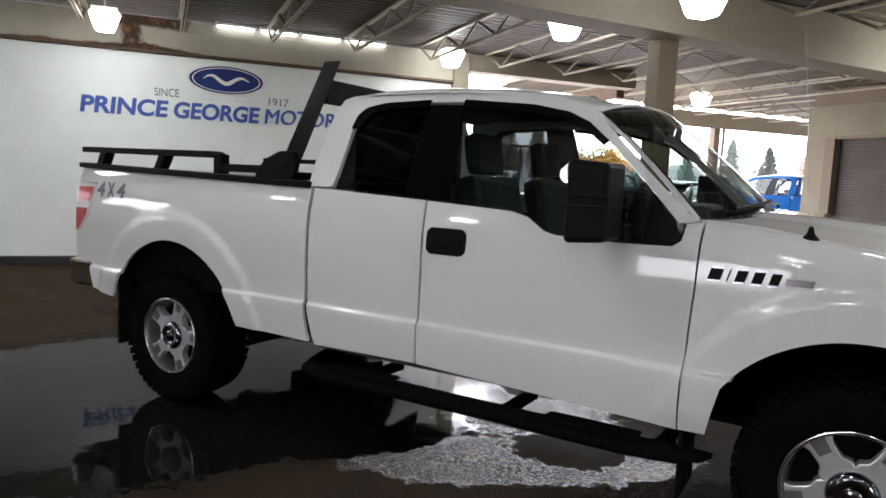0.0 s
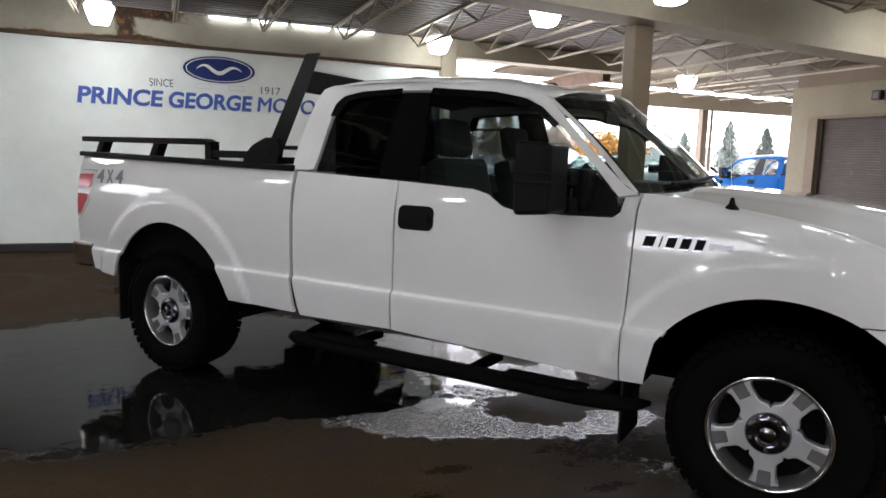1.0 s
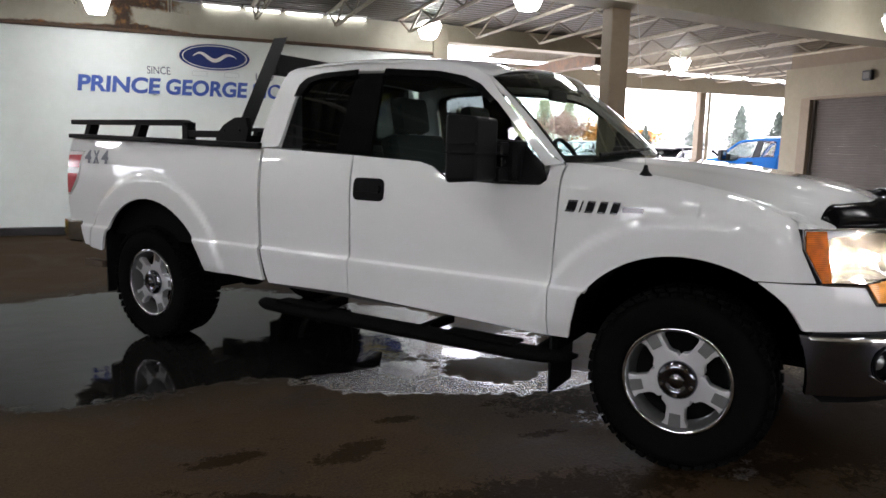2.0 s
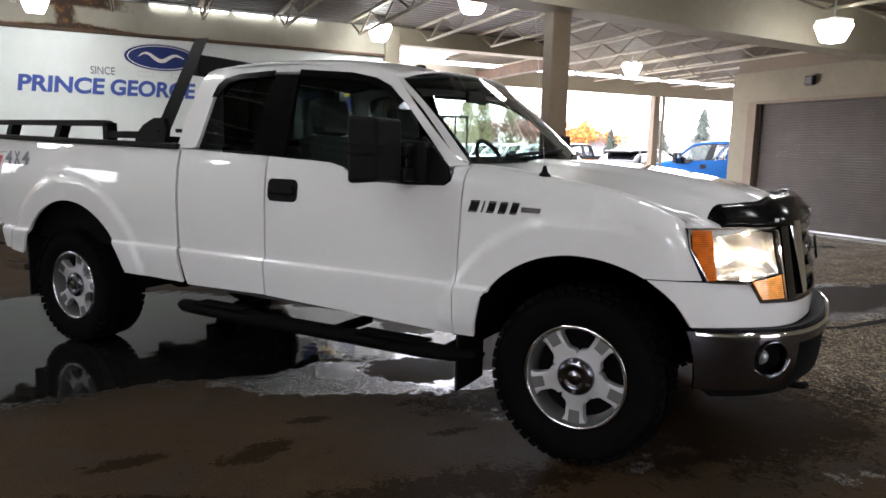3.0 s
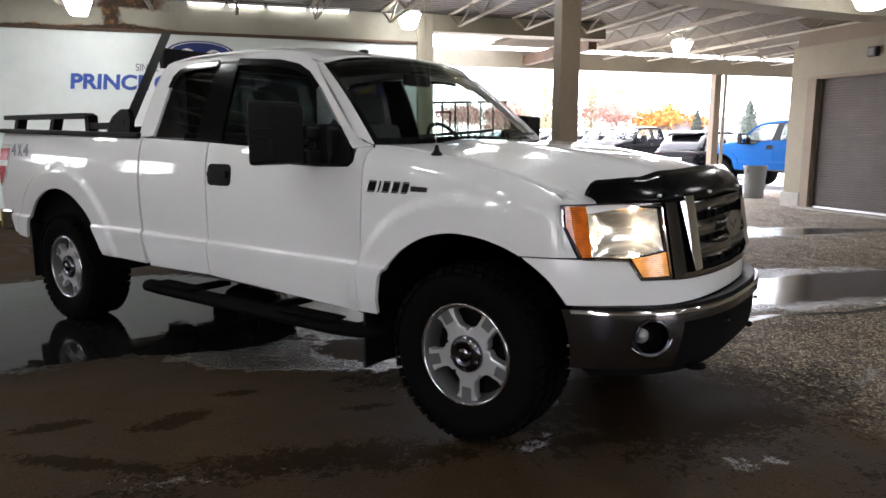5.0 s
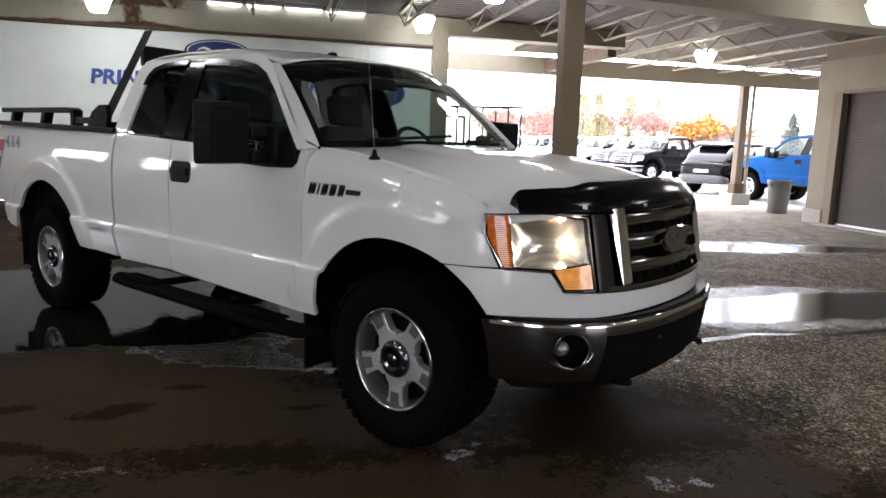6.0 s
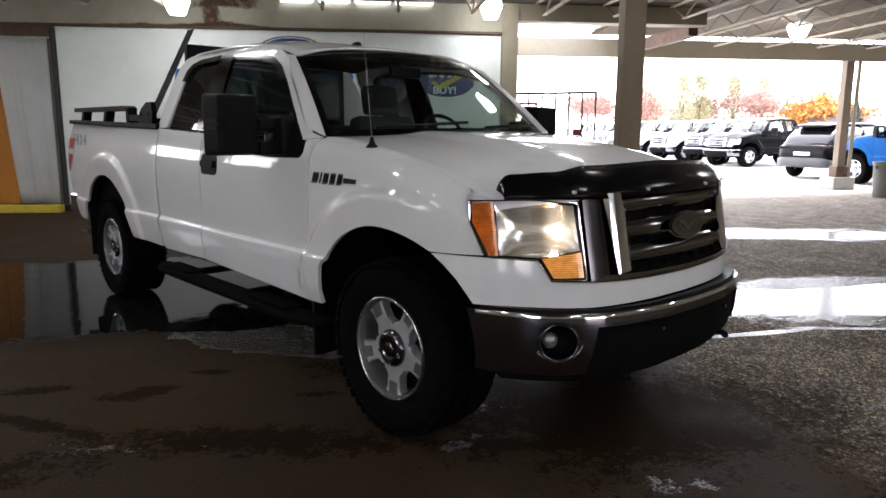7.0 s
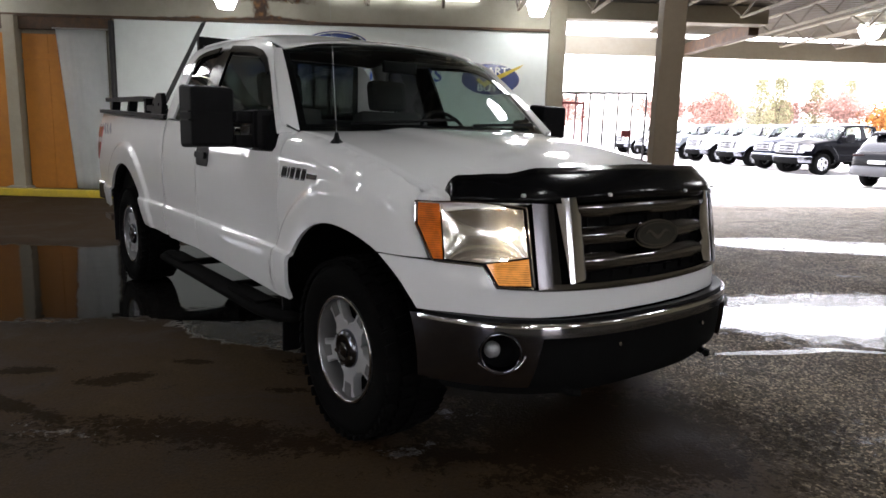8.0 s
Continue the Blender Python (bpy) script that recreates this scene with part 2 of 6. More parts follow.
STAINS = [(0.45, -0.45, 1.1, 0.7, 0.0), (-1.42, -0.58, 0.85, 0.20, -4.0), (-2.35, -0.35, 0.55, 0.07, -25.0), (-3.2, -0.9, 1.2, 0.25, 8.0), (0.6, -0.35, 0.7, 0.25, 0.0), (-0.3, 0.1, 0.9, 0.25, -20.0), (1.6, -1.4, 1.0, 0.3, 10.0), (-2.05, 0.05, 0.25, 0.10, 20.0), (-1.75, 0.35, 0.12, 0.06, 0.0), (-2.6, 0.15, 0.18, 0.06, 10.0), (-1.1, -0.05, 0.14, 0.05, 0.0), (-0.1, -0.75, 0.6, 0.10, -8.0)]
M_GROUND = ground_material()
M_CONCRETE = surface("painted_concrete", (0.325, 0.292, 0.222), 0.7, var=0.14, big=0.9, small=14, bumpy=0.12, dirt=(0.25, 0.19, 0.12), dirt_amt=0.35)
# darker copy of the cream concrete, holding the side wall's shade
M_CONCRETE_D = surface("shaded_cream_wall", (0.205, 0.178, 0.122), 0.75, var=0.18, big=0.9, small=14, bumpy=0.12, dirt=(0.16, 0.12, 0.08), dirt_amt=0.45)
M_CONCRETE_G = surface("grey_concrete", (0.30, 0.28, 0.25), 0.8, var=0.2, big=1.2, small=25, bumpy=0.25, dirt=(0.15, 0.12, 0.09), dirt_amt=0.4)
M_STEEL = surface("painted_joist_steel", (0.47, 0.42, 0.32), 0.55, var=0.2, big=2.0, small=30, bumpy=0.05, dirt=(0.2, 0.12, 0.07), dirt_amt=0.35)
# one deck in two tones: shade inside, daylight at the open east end
M_DECK = surface("galvanised_deck_shaded", (0.12, 0.105, 0.09), 0.55, 0.1, var=0.25, big=0.6, small=12, bumpy=0.05, dirt=(0.16, 0.11, 0.08), dirt_amt=0.4)
M_DECK_PALE = surface("cream_deck_daylit", (0.18, 0.152, 0.108), 0.6, var=0.25, big=0.8, small=12, bumpy=0.05, dirt=(0.14, 0.10, 0.07), dirt_amt=0.5)
M_PANEL = surface("white_sign_panel", (0.83, 0.885, 0.865), 0.45, var=0.05, big=0.5, small=6, bumpy=0.03, dirt=(0.55, 0.57, 0.54), dirt_amt=0.25)
M_RUST = surface("rusty_trim", (0.085, 0.052, 0.033), 0.75, var=0.5, big=2.5, small=24, bumpy=0.3, dirt=(0.17, 0.08, 0.025), dirt_amt=0.7)
M_LAMP = glow("lamp_glass", (0.96, 1.0, 0.95), LAMP_GLOW * 0.38)
M_LAMP_LOW = glow("lamp_bottom_glass", (0.96, 1.0, 0.95), LAMP_GLOW * 1.0)
M_TUBE = glow("fluorescent_tube", (0.95, 1.0, 0.95), 1.2)
M_GALV = surface("galvanised_fitting", (0.5, 0.5, 0.5), 0.4, 0.8, var=0.15, bumpy=0.05)
M_BLUE = surface("blue_letter_vinyl", (0.045, 0.10, 0.42), 0.4, var=0.08, bumpy=0.0)
M_NAVY = surface("navy_enamel", (0.012, 0.03, 0.17), 0.25, var=0.1, bumpy=0.0, coat=0.5)
M_WHITE = surface("white_enamel", (0.8, 0.81, 0.8), 0.35, var=0.04, bumpy=0.0)
M_GREY_T = surface("grey_letter_vinyl", (0.10, 0.11, 0.16), 0.4, var=0.1, bumpy=0.0)
# worn cream paint taken down to brown, with the column's shade in it
M_COLUMN = surface("worn_shaded_paint", (0.165, 0.124, 0.082), 0.7, var=0.2, big=1.1, small=16, bumpy=0.15, dirt=(0.16, 0.11, 0.07), dirt_amt=0.5)
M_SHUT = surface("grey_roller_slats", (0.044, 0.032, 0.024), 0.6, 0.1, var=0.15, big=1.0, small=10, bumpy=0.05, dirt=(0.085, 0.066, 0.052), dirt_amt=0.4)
M_ORANGE = surface("orange_door_paint", (0.44, 0.165, 0.010), 0.6, var=0.15, big=1.5, small=12, bumpy=0.05, dirt=(0.26, 0.085, 0.012), dirt_amt=0.4)
M_CURTAIN = surface("white_vinyl_curtain", (0.84, 0.87, 0.87), 0.5, var=0.08, big=2, small=9, bumpy=0.05)
M_YELLOW = surface("yellow_kerb_paint", (0.62, 0.46, 0.03), 0.6, var=0.2, big=3, small=30, bumpy=0.2, dirt=(0.25, 0.2, 0.08), dirt_amt=0.4)
M_BLACKIRON = surface("black_iron", (0.014, 0.012, 0.013), 0.5, var=0.2, bumpy=0.1)
M_REDIRON = surface("dark_red_iron", (0.16, 0.02, 0.02), 0.5, var=0.2, bumpy=0.1)
M_BIN = surface("grey_bin_plastic", (0.085, 0.082, 0.075), 0.55, var=0.15, bumpy=0.1)



def stained_concrete():
    """Cream concrete with rust bleeding from its lower edge and dark damp blots."""
    m, nd, lk, b = nodes_of("rust_stained_concrete")
    co = nd.new("ShaderNodeTexCoord").outputs["Object"]
    sep = nd.new("ShaderNodeSeparateXYZ")
    lk.new(co, sep.inputs["Vector"])
    n1 = noise_tex(nd, lk, 1.1, 6, 0.65, co)
    n2 = noise_tex(nd, lk, 7.0, 7, 0.7, co)
    base = ramp(nd, lk, n1.outputs["Fac"], [(0.3, (0.33, 0.31, 0.24)), (0.7, (0.47, 0.445, 0.37))]).outputs["Color"]
    Xs, Zs = sep.outputs["X"], sep.outputs["Z"]
    rag = mathn(nd, lk, "MULTIPLY_ADD", n2.outputs["Fac"], 1.5, -0.75)

    def near(cx, half):
        return mathn(nd, lk, "SUBTRACT", 1.0, mathn(nd, lk, "DIVIDE", mathn(nd, lk, "ABSOLUTE", mathn(nd, lk, "SUBTRACT", Xs, cx)), half))
    # rust creeping up from the lower edge, deepest below the leak, and the leak itself
    tall = mathn(nd, lk, "MULTIPLY_ADD", mathn(nd, lk, "MAXIMUM", near(-3.25, 0.9), 0.0), 0.11, mathn(nd, lk, "MULTIPLY", mathn(nd, lk, "MAXIMUM", near(-4.6, 1.1), 0.0), 0.05))
    edge = mathn(nd, lk, "SUBTRACT", mathn(nd, lk, "ADD", tall, 3.075), Zs)
    edge = mathn(nd, lk, "MULTIPLY_ADD", edge, 14.0, rag)
    leak = mathn(nd, lk, "ADD", near(-3.42, 0.16), rag)
    head = mathn(nd, lk, "ADD", mathn(nd, lk, "MINIMUM", near(-3.2, 0.62), mathn(nd, lk, "MULTIPLY_ADD", Zs, 9.0, -30.3)), rag)
    f = mathn(nd, lk, "MAXIMUM", mathn(nd, lk, "MAXIMUM", edge, leak), head)
    f = mathn(nd, lk, "MULTIPLY", f, 2.5, clamp=True)
    rust = ramp(nd, lk, n2.outputs["Fac"], [(0.35, (0.018, 0.010, 0.006)), (0.52, (0.055, 0.024, 0.008)), (0.66, (0.24, 0.11, 0.025))]).outputs["Color"]
    lk.new(mixc(nd, lk, f, base, rust), b.inputs["Base Color"])
    b.inputs["Roughness"].default_value = 0.75
    bump(nd, lk, b, n2.outputs["Fac"], 0.15, 0.006)
    return m


M_STAINED = stained_concrete()

# ---- building helpers ----


def part(name, bm, material, parent=None, label="", smooth=False):
    me = bpy.data.meshes.new(name)
    bm.to_mesh(me)
    bm.free()
    if material:
        me.materials.append(material)
    if smooth:
        me.polygons.foreach_set("use_smooth", [True] * len(me.polygons))
    ob = new(name, me)
    ob.parent = parent
    if label:
        ob["label"] = label
    return ob


def thing(name, label, category, place=None, group="", kind=""):
    e = new(name)
    e.empty_display_size = 0.2
    if place is not None:
        e.matrix_world = place
    return tagged(e, label, category, group, kind)


def box(bm, x0, y0, z0, x1, y1, z1, bevel=0.0):
    r = bmesh.ops.create_cube(bm, size=1.0, matrix=Matrix.Translation(((x0 + x1) / 2, (y0 + y1) / 2, (z0 + z1) / 2)) @ Matrix.Diagonal((x1 - x0, y1 - y0, z1 - z0, 1)))
    if bevel:
        edges = list({e for v in r["verts"] for e in v.link_edges})
        bmesh.ops.bevel(bm, geom=edges, offset=bevel, segments=2, affect="EDGES", profile=0.6)
    return r


def boxed(*a, **k):
    bm = bmesh.new()
    box(bm, *a, **k)
    return bm


def tube(bm, p0, p1, r0, r1=None, n=10, caps=True):
    p0, p1 = Vector(p0), Vector(p1)
    d = p1 - p0
    m = Matrix.Translation((p0 + p1) / 2) @ d.to_track_quat("Z", "Y").to_matrix().to_4x4()
    return bmesh.ops.create_cone(bm, cap_ends=caps, segments=n, radius1=r0, radius2=r0 if r1 is None else r1, depth=d.length, matrix=m)


def tubed(p0, p1, r0, r1=None, n=10):
    bm = bmesh.new()
    tube(bm, p0, p1, r0, r1, n)
    return bm


def bent(points, r, n=8):
    """One round rod bent through the points."""
    bm = bmesh.new()
    pts = [Vector(q) for q in points]
    rings = []
    for k, q in enumerate(pts):
        d = (pts[min(k + 1, len(pts) - 1)] - pts[max(k - 1, 0)]).normalized()
        m = d.to_track_quat("Z", "Y").to_matrix()
        rings.append([bm.verts.new(q + m @ Vector((r * math.cos(2 * math.pi * i / n), r * math.sin(2 * math.pi * i / n), 0))) for i in range(n)])
    for a, b in zip(rings, rings[1:]):
        for k in range(n):
            bm.faces.new((a[k], a[(k + 1) % n], b[(k + 1) % n], b[k]))
    bm.faces.new(rings[0])
    bm.faces.new(rings[-1])
    bmesh.ops.recalc_face_normals(bm, faces=bm.faces)
    return bm


def lathe(profile, n=32, axis="Z", closed=False, caps=True):
    """Turns (radius, height) pairs round an axis."""
    bm = bmesh.new()
    rings = []
    for r, h in profile:
        ring = []
        for k in range(n):
            a = 2 * math.pi * k / n
            c, s = r * math.cos(a), r * math.sin(a)
            ring.append(bm.verts.new({"Z": (c, s, h), "Y": (c, h, s), "X": (h, c, s)}[axis]))
        rings.append(ring)
    pairs = list(zip(rings, rings[1:])) + ([(rings[-1], rings[0])] if closed else [])
    for a, b in pairs:
        for k in range(n):
            bm.faces.new((a[k], a[(k + 1) % n], b[(k + 1) % n], b[k]))
    if caps and not closed:
        for ring in (rings[0], rings[-1]):
            if (ring[0].co - ring[n // 2].co).length > 1e-4:
                bm.faces.new(ring)
    bmesh.ops.remove_doubles(bm, verts=bm.verts, dist=1e-5)
    bmesh.ops.recalc_face_normals(bm, faces=bm.faces)
    return bm


def prism(points, frm, to, axis="Y", bevel=0.0):
    """A flat outline pushed along an axis; points are the two other coordinates in order."""
    bm = bmesh.new()
    place = {"Y": lambda p, h: (p[0], h, p[1]), "X": lambda p, h: (h, p[0], p[1]), "Z": lambda p, h: (p[0], p[1], h)}[axis]
    lo = [bm.verts.new(place(p, frm)) for p in points]
    hi = [bm.verts.new(place(p, to)) for p in points]
    bm.faces.new(lo)
    bm.faces.new(hi)
    n = len(points)
    for k in range(n):
        bm.faces.new((lo[k], lo[(k + 1) % n], hi[(k + 1) % n], hi[k]))
    bmesh.ops.recalc_face_normals(bm, faces=bm.faces)
    if bevel:
        bmesh.ops.bevel(bm, geom=list(bm.edges), offset=bevel, segments=2, affect="EDGES", profile=0.6)
    return bm


def ellipse(cx, cy, rx, ry, n=40, a0=0.0, a1=360.0):
    return [(cx + rx * math.cos(radians(a0 + (a1 - a0) * k / n)), cy + ry * math.sin(radians(a0 + (a1 - a0) * k / n))) for k in range(n)]


def lettering(name, text, size, place, material, parent=None, depth=0.006, shear=0.0, width=None, bold=0.0, label=""):
    """Raised letters in the built-in font; width: the length to which the word is fitted."""
    cu = bpy.data.curves.new(name, "FONT")
    cu.body, cu.size, cu.extrude, cu.shear, cu.offset = text, size, depth, shear, bold
    cu.align_x = "CENTER"
    tmp = new(name + "_draft", cu)
    dg = bpy.context.evaluated_depsgraph_get()
    me = bpy.data.meshes.new_from_object(tmp.evaluated_get(dg))
    bpy.data.objects.remove(tmp)
    me.materials.clear()
    me.materials.append(material)
    if width:
        xs = [v.co.x for v in me.vertices]
        k = width / (max(xs) - min(xs))
        mid = (max(xs) + min(xs)) / 2
        for v in me.vertices:
            v.co.x = (v.co.x - mid) * k
    ob = new(name, me)
    ob.parent = parent
    if parent is None:
        ob.matrix_world = place
    else:
        ob.matrix_basis = place
    if label:
        ob["label"] = label
    return ob


def setting(name, bm, material, label="", category="", smooth=False):
    return tagged(part(name, bm, material, smooth=smooth), label, category, kind="structure")


# ---- the shell of the covered drive ----
WALL_Y = 8.80
DECK_Z = 3.58
bm = bmesh.new()
bmesh.ops.create_grid(bm, x_segments=8, y_segments=8, size=600)
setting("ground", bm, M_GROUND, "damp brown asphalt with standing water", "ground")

setting("wall_north", boxed(-12, WALL_Y + 0.06, 0, 1.42, WALL_Y + 0.30, 3.45), M_CONCRETE, "cream painted concrete wall behind the sign", "wall")
setting("wall_pilaster", boxed(1.50, 8.68, 0, 1.78, 8.98, DECK_Z - 0.02, bevel=0.012), M_CONCRETE, "cream concrete pilaster at the end of the wall", "pillar")
setting("wall_beam", boxed(-12, 8.74, 3.06, 1.50, 9.08, 3.535, bevel=0.008), M_STAINED, "cream concrete beam with rust stains along the wall", "beam")
setting("girder", boxed(5.06, 9.08, 3.13, 5.24, 12.30, 3.36, bevel=0.008), M_RUST, "rusty steel girder at the edge of the roof opening", "girder")
setting("wall_beam_east", boxed(1.78, 8.74, 3.27, 5.24, 9.08, 3.56, bevel=0.008), M_CONCRETE, "stained concrete beam over the opening", "beam")
setting("trim_rusty", boxed(-12, 8.70, 3.035, 1.50, 8.80, 3.075), M_RUST, "rusty steel angle above the sign", "trim")
setting("baseboard", boxed(-6.0, 8.70, 0, 1.5, 8.86, 0.115, bevel=0.01), M_BLACKIRON, "dark strip along the foot of the sign", "baseboard")
# unseen west wall, added with openings that set the side light
bm = bmesh.new()
box(bm, -12.3, 4.2, 2.6, -12, 9.1, DECK_Z)
box(bm, -12.3, 4.2, 0, -12, 9.1, 1.75)
box(bm, -12.3, 4.2, 1.75, -12, 4.9, 2.6)
box(bm, -12.3, 6.1, 1.75, -12, 6.7, 2.6)
box(bm, -12.3, 8.0, 1.75, -12, 9.1, 2.6)
box(bm, -12.3, -10.3, 2.7, -12, 4.2, DECK_Z)
box(bm, -12.3, -10.3, 0, -12, -7.6, 2.7)
box(bm, -12.3, -4.4, 0, -12, 4.2, 2.7)
setting("wall_west", bm, M_CONCRETE, "unseen cream wall, its bay and high openings placed to admit light", "wall")
# unseen wall behind the camera; its gaps steer daylight onto truck and sign
bm = bmesh.new()
box(bm, -12, -10.3, 2.7, 9.7, -10, DECK_Z)
box(bm, -12, -10.3, 0, -4.0, -10, 2.7)
box(bm, -2.4, -10.3, 0, 3.8, -10, 2.7)
box(bm, 7.6, -10.3, 0, 9.7, -10, 2.7)
setting("wall_south", bm, M_CONCRETE, "unseen cream wall with open bays sized for the light", "wall")
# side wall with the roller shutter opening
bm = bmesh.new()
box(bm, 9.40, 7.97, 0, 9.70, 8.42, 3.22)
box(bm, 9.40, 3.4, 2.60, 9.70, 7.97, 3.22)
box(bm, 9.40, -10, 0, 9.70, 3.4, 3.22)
setting("wall_east", bm, M_CONCRETE_D, "cream painted wall with a roller door opening, in a shaded tone", "wall")
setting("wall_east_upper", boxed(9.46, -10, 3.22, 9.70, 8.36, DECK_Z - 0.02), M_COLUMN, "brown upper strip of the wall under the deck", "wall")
bm = bmesh.new()
box(bm, 9.36, 7.95, 0, 9.42, 8.45, 0.30, bevel=0.02)
setting("wall_plinth", bm, M_CONCRETE_G, "scuffed concrete foot of the wall", "plinth")

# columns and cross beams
setting("column", boxed(1.985, 4.07, 0, 2.235, 4.275, 3.09, bevel=0.012), M_COLUMN, "tall cream concrete column, browned for its shaded faces", "column")
bm = bmesh.new()
for x, z in ((-12, 3.14), (-0.5, 3.13), (6.0, 2.967), (9.4, 2.957)):
    # the soffit falls slightly towards the side wall
    ring = [bm.verts.new((x, y, q)) for y, q in ((3.80, z), (4.22, z), (4.22, DECK_Z - 0.02), (3.80, DECK_Z - 0.02))]
    if x == -12:
        bm.faces.new(ring)
    else:
        for k in range(4):
            bm.faces.new((last[k], last[k - 1], ring[k - 1], ring[k]))
    last = ring
bm.faces.new(ring[::-1])
bmesh.ops.recalc_face_normals(bm, faces=bm.faces)
setting("cross_beam", bm, M_CONCRETE, "deep cream concrete beam", "beam")
setting("cross_beam_south", boxed(-12, -3.4, 2.97, 9.4, -2.98, DECK_Z - 0.02, bevel=0.01), M_CONCRETE, "deep cream concrete beam", "beam")

# corrugated steel deck
prof = []
y = -10.3
while y < 12.5:
    prof += [(y, DECK_Z), (y + 0.075, DECK_Z), (y + 0.085, DECK_Z + 0.06), (y + 0.15, DECK_Z + 0.06)]
    y += 0.16
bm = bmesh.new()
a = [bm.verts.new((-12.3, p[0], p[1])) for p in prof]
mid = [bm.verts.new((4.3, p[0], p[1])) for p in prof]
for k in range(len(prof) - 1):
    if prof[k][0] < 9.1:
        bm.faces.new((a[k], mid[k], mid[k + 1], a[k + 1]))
setting("ceiling", bm, M_DECK, "corrugated steel roof deck, darkened for the shade inside", "ceiling")
bm = bmesh.new()
mid = [bm.verts.new((4.3, p[0], p[1])) for p in prof]
b = [bm.verts.new((17.5, p[0], p[1])) for p in prof]
for k in range(len(prof) - 1):
    bm.faces.new((mid[k], b[k], b[k + 1], mid[k + 1]))
setting("ceiling_east", bm, M_DECK_PALE, "cream corrugated roof deck, paled for daylight from the lot", "ceiling")
bm = boxed(-12.3, -10.3, DECK_Z + 0.08, 17.5, 9.2, DECK_Z + 0.3)
box(bm, 4.3, 9.2, DECK_Z + 0.08, 17.5, 12.45, DECK_Z + 0.3)
setting("roof", bm, M_CONCRETE_G, "flat roof above the deck", "roof")
setting("fascia", boxed(1.6, 12.30, 3.07, 17.5, 12.46, 3.47, bevel=0.01), M_CONCRETE, "pale fascia beam along the roof edge", "fascia")

# ---- the white pickup ----
TRUCK = pose(-0.0025, -0.0043, 0, 0, 0, -53.08)
M_PAINT = surface("white_car_paint", (0.75, 0.755, 0.76), 0.32, var=0.02, big=1.5, small=40, bumpy=0.0, coat=1.0, rvar=0.04, coat_rough=0.02, spec=0.08)
nd, lk = M_PAINT.node_tree.nodes, M_PAINT.node_tree.links
wavy = noise_tex(nd, lk, 3.2, 2, 0.45, nd.new("ShaderNodeTexCoord").outputs["Object"])
wave = nd.new("ShaderNodeBump")
wave.inputs["Strength"].default_value, wave.inputs["Distance"].default_value = 0.22, 0.012
lk.new(wavy.outputs["Fac"], wave.inputs["Height"])
lk.new(wave.outputs["Normal"], nd["Principled BSDF"].inputs["Coat Normal"])
M_CHROME = surface("chrome", (0.78, 0.78, 0.80), 0.08, 1.0, var=0.05, big=3, small=30, bumpy=0.0, rvar=0.06)
M_DKCHROME = surface("smoked_chrome", (0.21, 0.205, 0.21), 0.12, 1.0, var=0.1, big=3, small=30, bumpy=0.0, rvar=0.06)
M_BUMPER = surface("scuffed_chrome", (0.172, 0.178, 0.208), 0.10, 1.0, var=0.12, big=5, small=45, bumpy=0.02, dirt=(0.30, 0.29, 0.28), dirt_amt=0.3, rvar=0.08)
M_DECAL = surface("worn_grey_decal", (0.20, 0.215, 0.26), 0.4, var=0.3, big=12, small=60, bumpy=0.0)
M_REARB = surface("dull_chrome", (0.62, 0.60, 0.58), 0.16, 1.0, var=0.2, big=6, small=40, bumpy=0.0, rvar=0.1)
M_FRAME = surface("dark_satin_chrome", (0.105, 0.10, 0.105), 0.2, 1.0, var=0.1, big=4, small=40, bumpy=0.0, rvar=0.06)
M_ALLOY = surface("silver_alloy", (0.62, 0.62, 0.63), 0.33, 0.6, var=0.06, big=4, small=50, bumpy=0.02)
M_DULL = surface("dull_alloy", (0.17, 0.17, 0.17), 0.45, 0.6, var=0.1, big=4, small=50, bumpy=0.02)
M_PLASTIC = surface("black_plastic", (0.007, 0.007, 0.008), 0.45, var=0.2, big=4, small=90, bumpy=0.12, dist=0.001, spec=0.07)
M_GLOSSBLK = surface("gloss_black", (0.008, 0.008, 0.009), 0.10, var=0.1, bumpy=0.0, coat=0.6, rvar=0.03)
M_VISOR = surface("smoked_visor", (0.004, 0.004, 0.0045), 0.15, var=0.1, bumpy=0.0, spec=0.13, rvar=0.04)
M_RUBBER = surface("tyre_rubber", (0.004, 0.004, 0.004), 0.85, var=0.25, big=6, small=60, bumpy=0.15, dist=0.002, dirt=(0.008, 0.007, 0.006), dirt_amt=0.4, spec=0.03)
M_UNDER = surface("dark_underbody", (0.004, 0.004, 0.004), 0.9, var=0.3, bumpy=0.2, spec=0.08)
M_GLASS = glass("cab_glass", (0.28, 0.30, 0.295))
M_SHIELD = glass("windscreen_glass", (0.78, 0.84, 0.81))
M_CLEAR = glass("clear_door_glass", (0.42, 0.52, 0.50))
M_TINT = glass("dark_tinted_glass", (0.06, 0.06, 0.065))
M_LENS = glass("clear_lens", (0.97, 0.97, 0.97), ior=1.18)
M_RED = surface("red_lens", (0.60, 0.10, 0.12), 0.12, var=0.15, big=20, small=90, bumpy=0.2, dist=0.002, coat=0.8)
M_CLEARW = surface("frosted_white_lens", (0.75, 0.72, 0.72), 0.15, var=0.1, big=20, small=80, bumpy=0.2, coat=0.6)
M_REFLECT = surface("reflector", (0.86, 0.84, 0.78), 0.16, 0.9, var=0.2, big=9, small=26, bumpy=0.6, dist=0.02)
M_BULB = glow("headlamp_bulb", (1.0, 0.84, 0.58), 40.0)
LIT_Y, LIT_Z = .672, 1.0
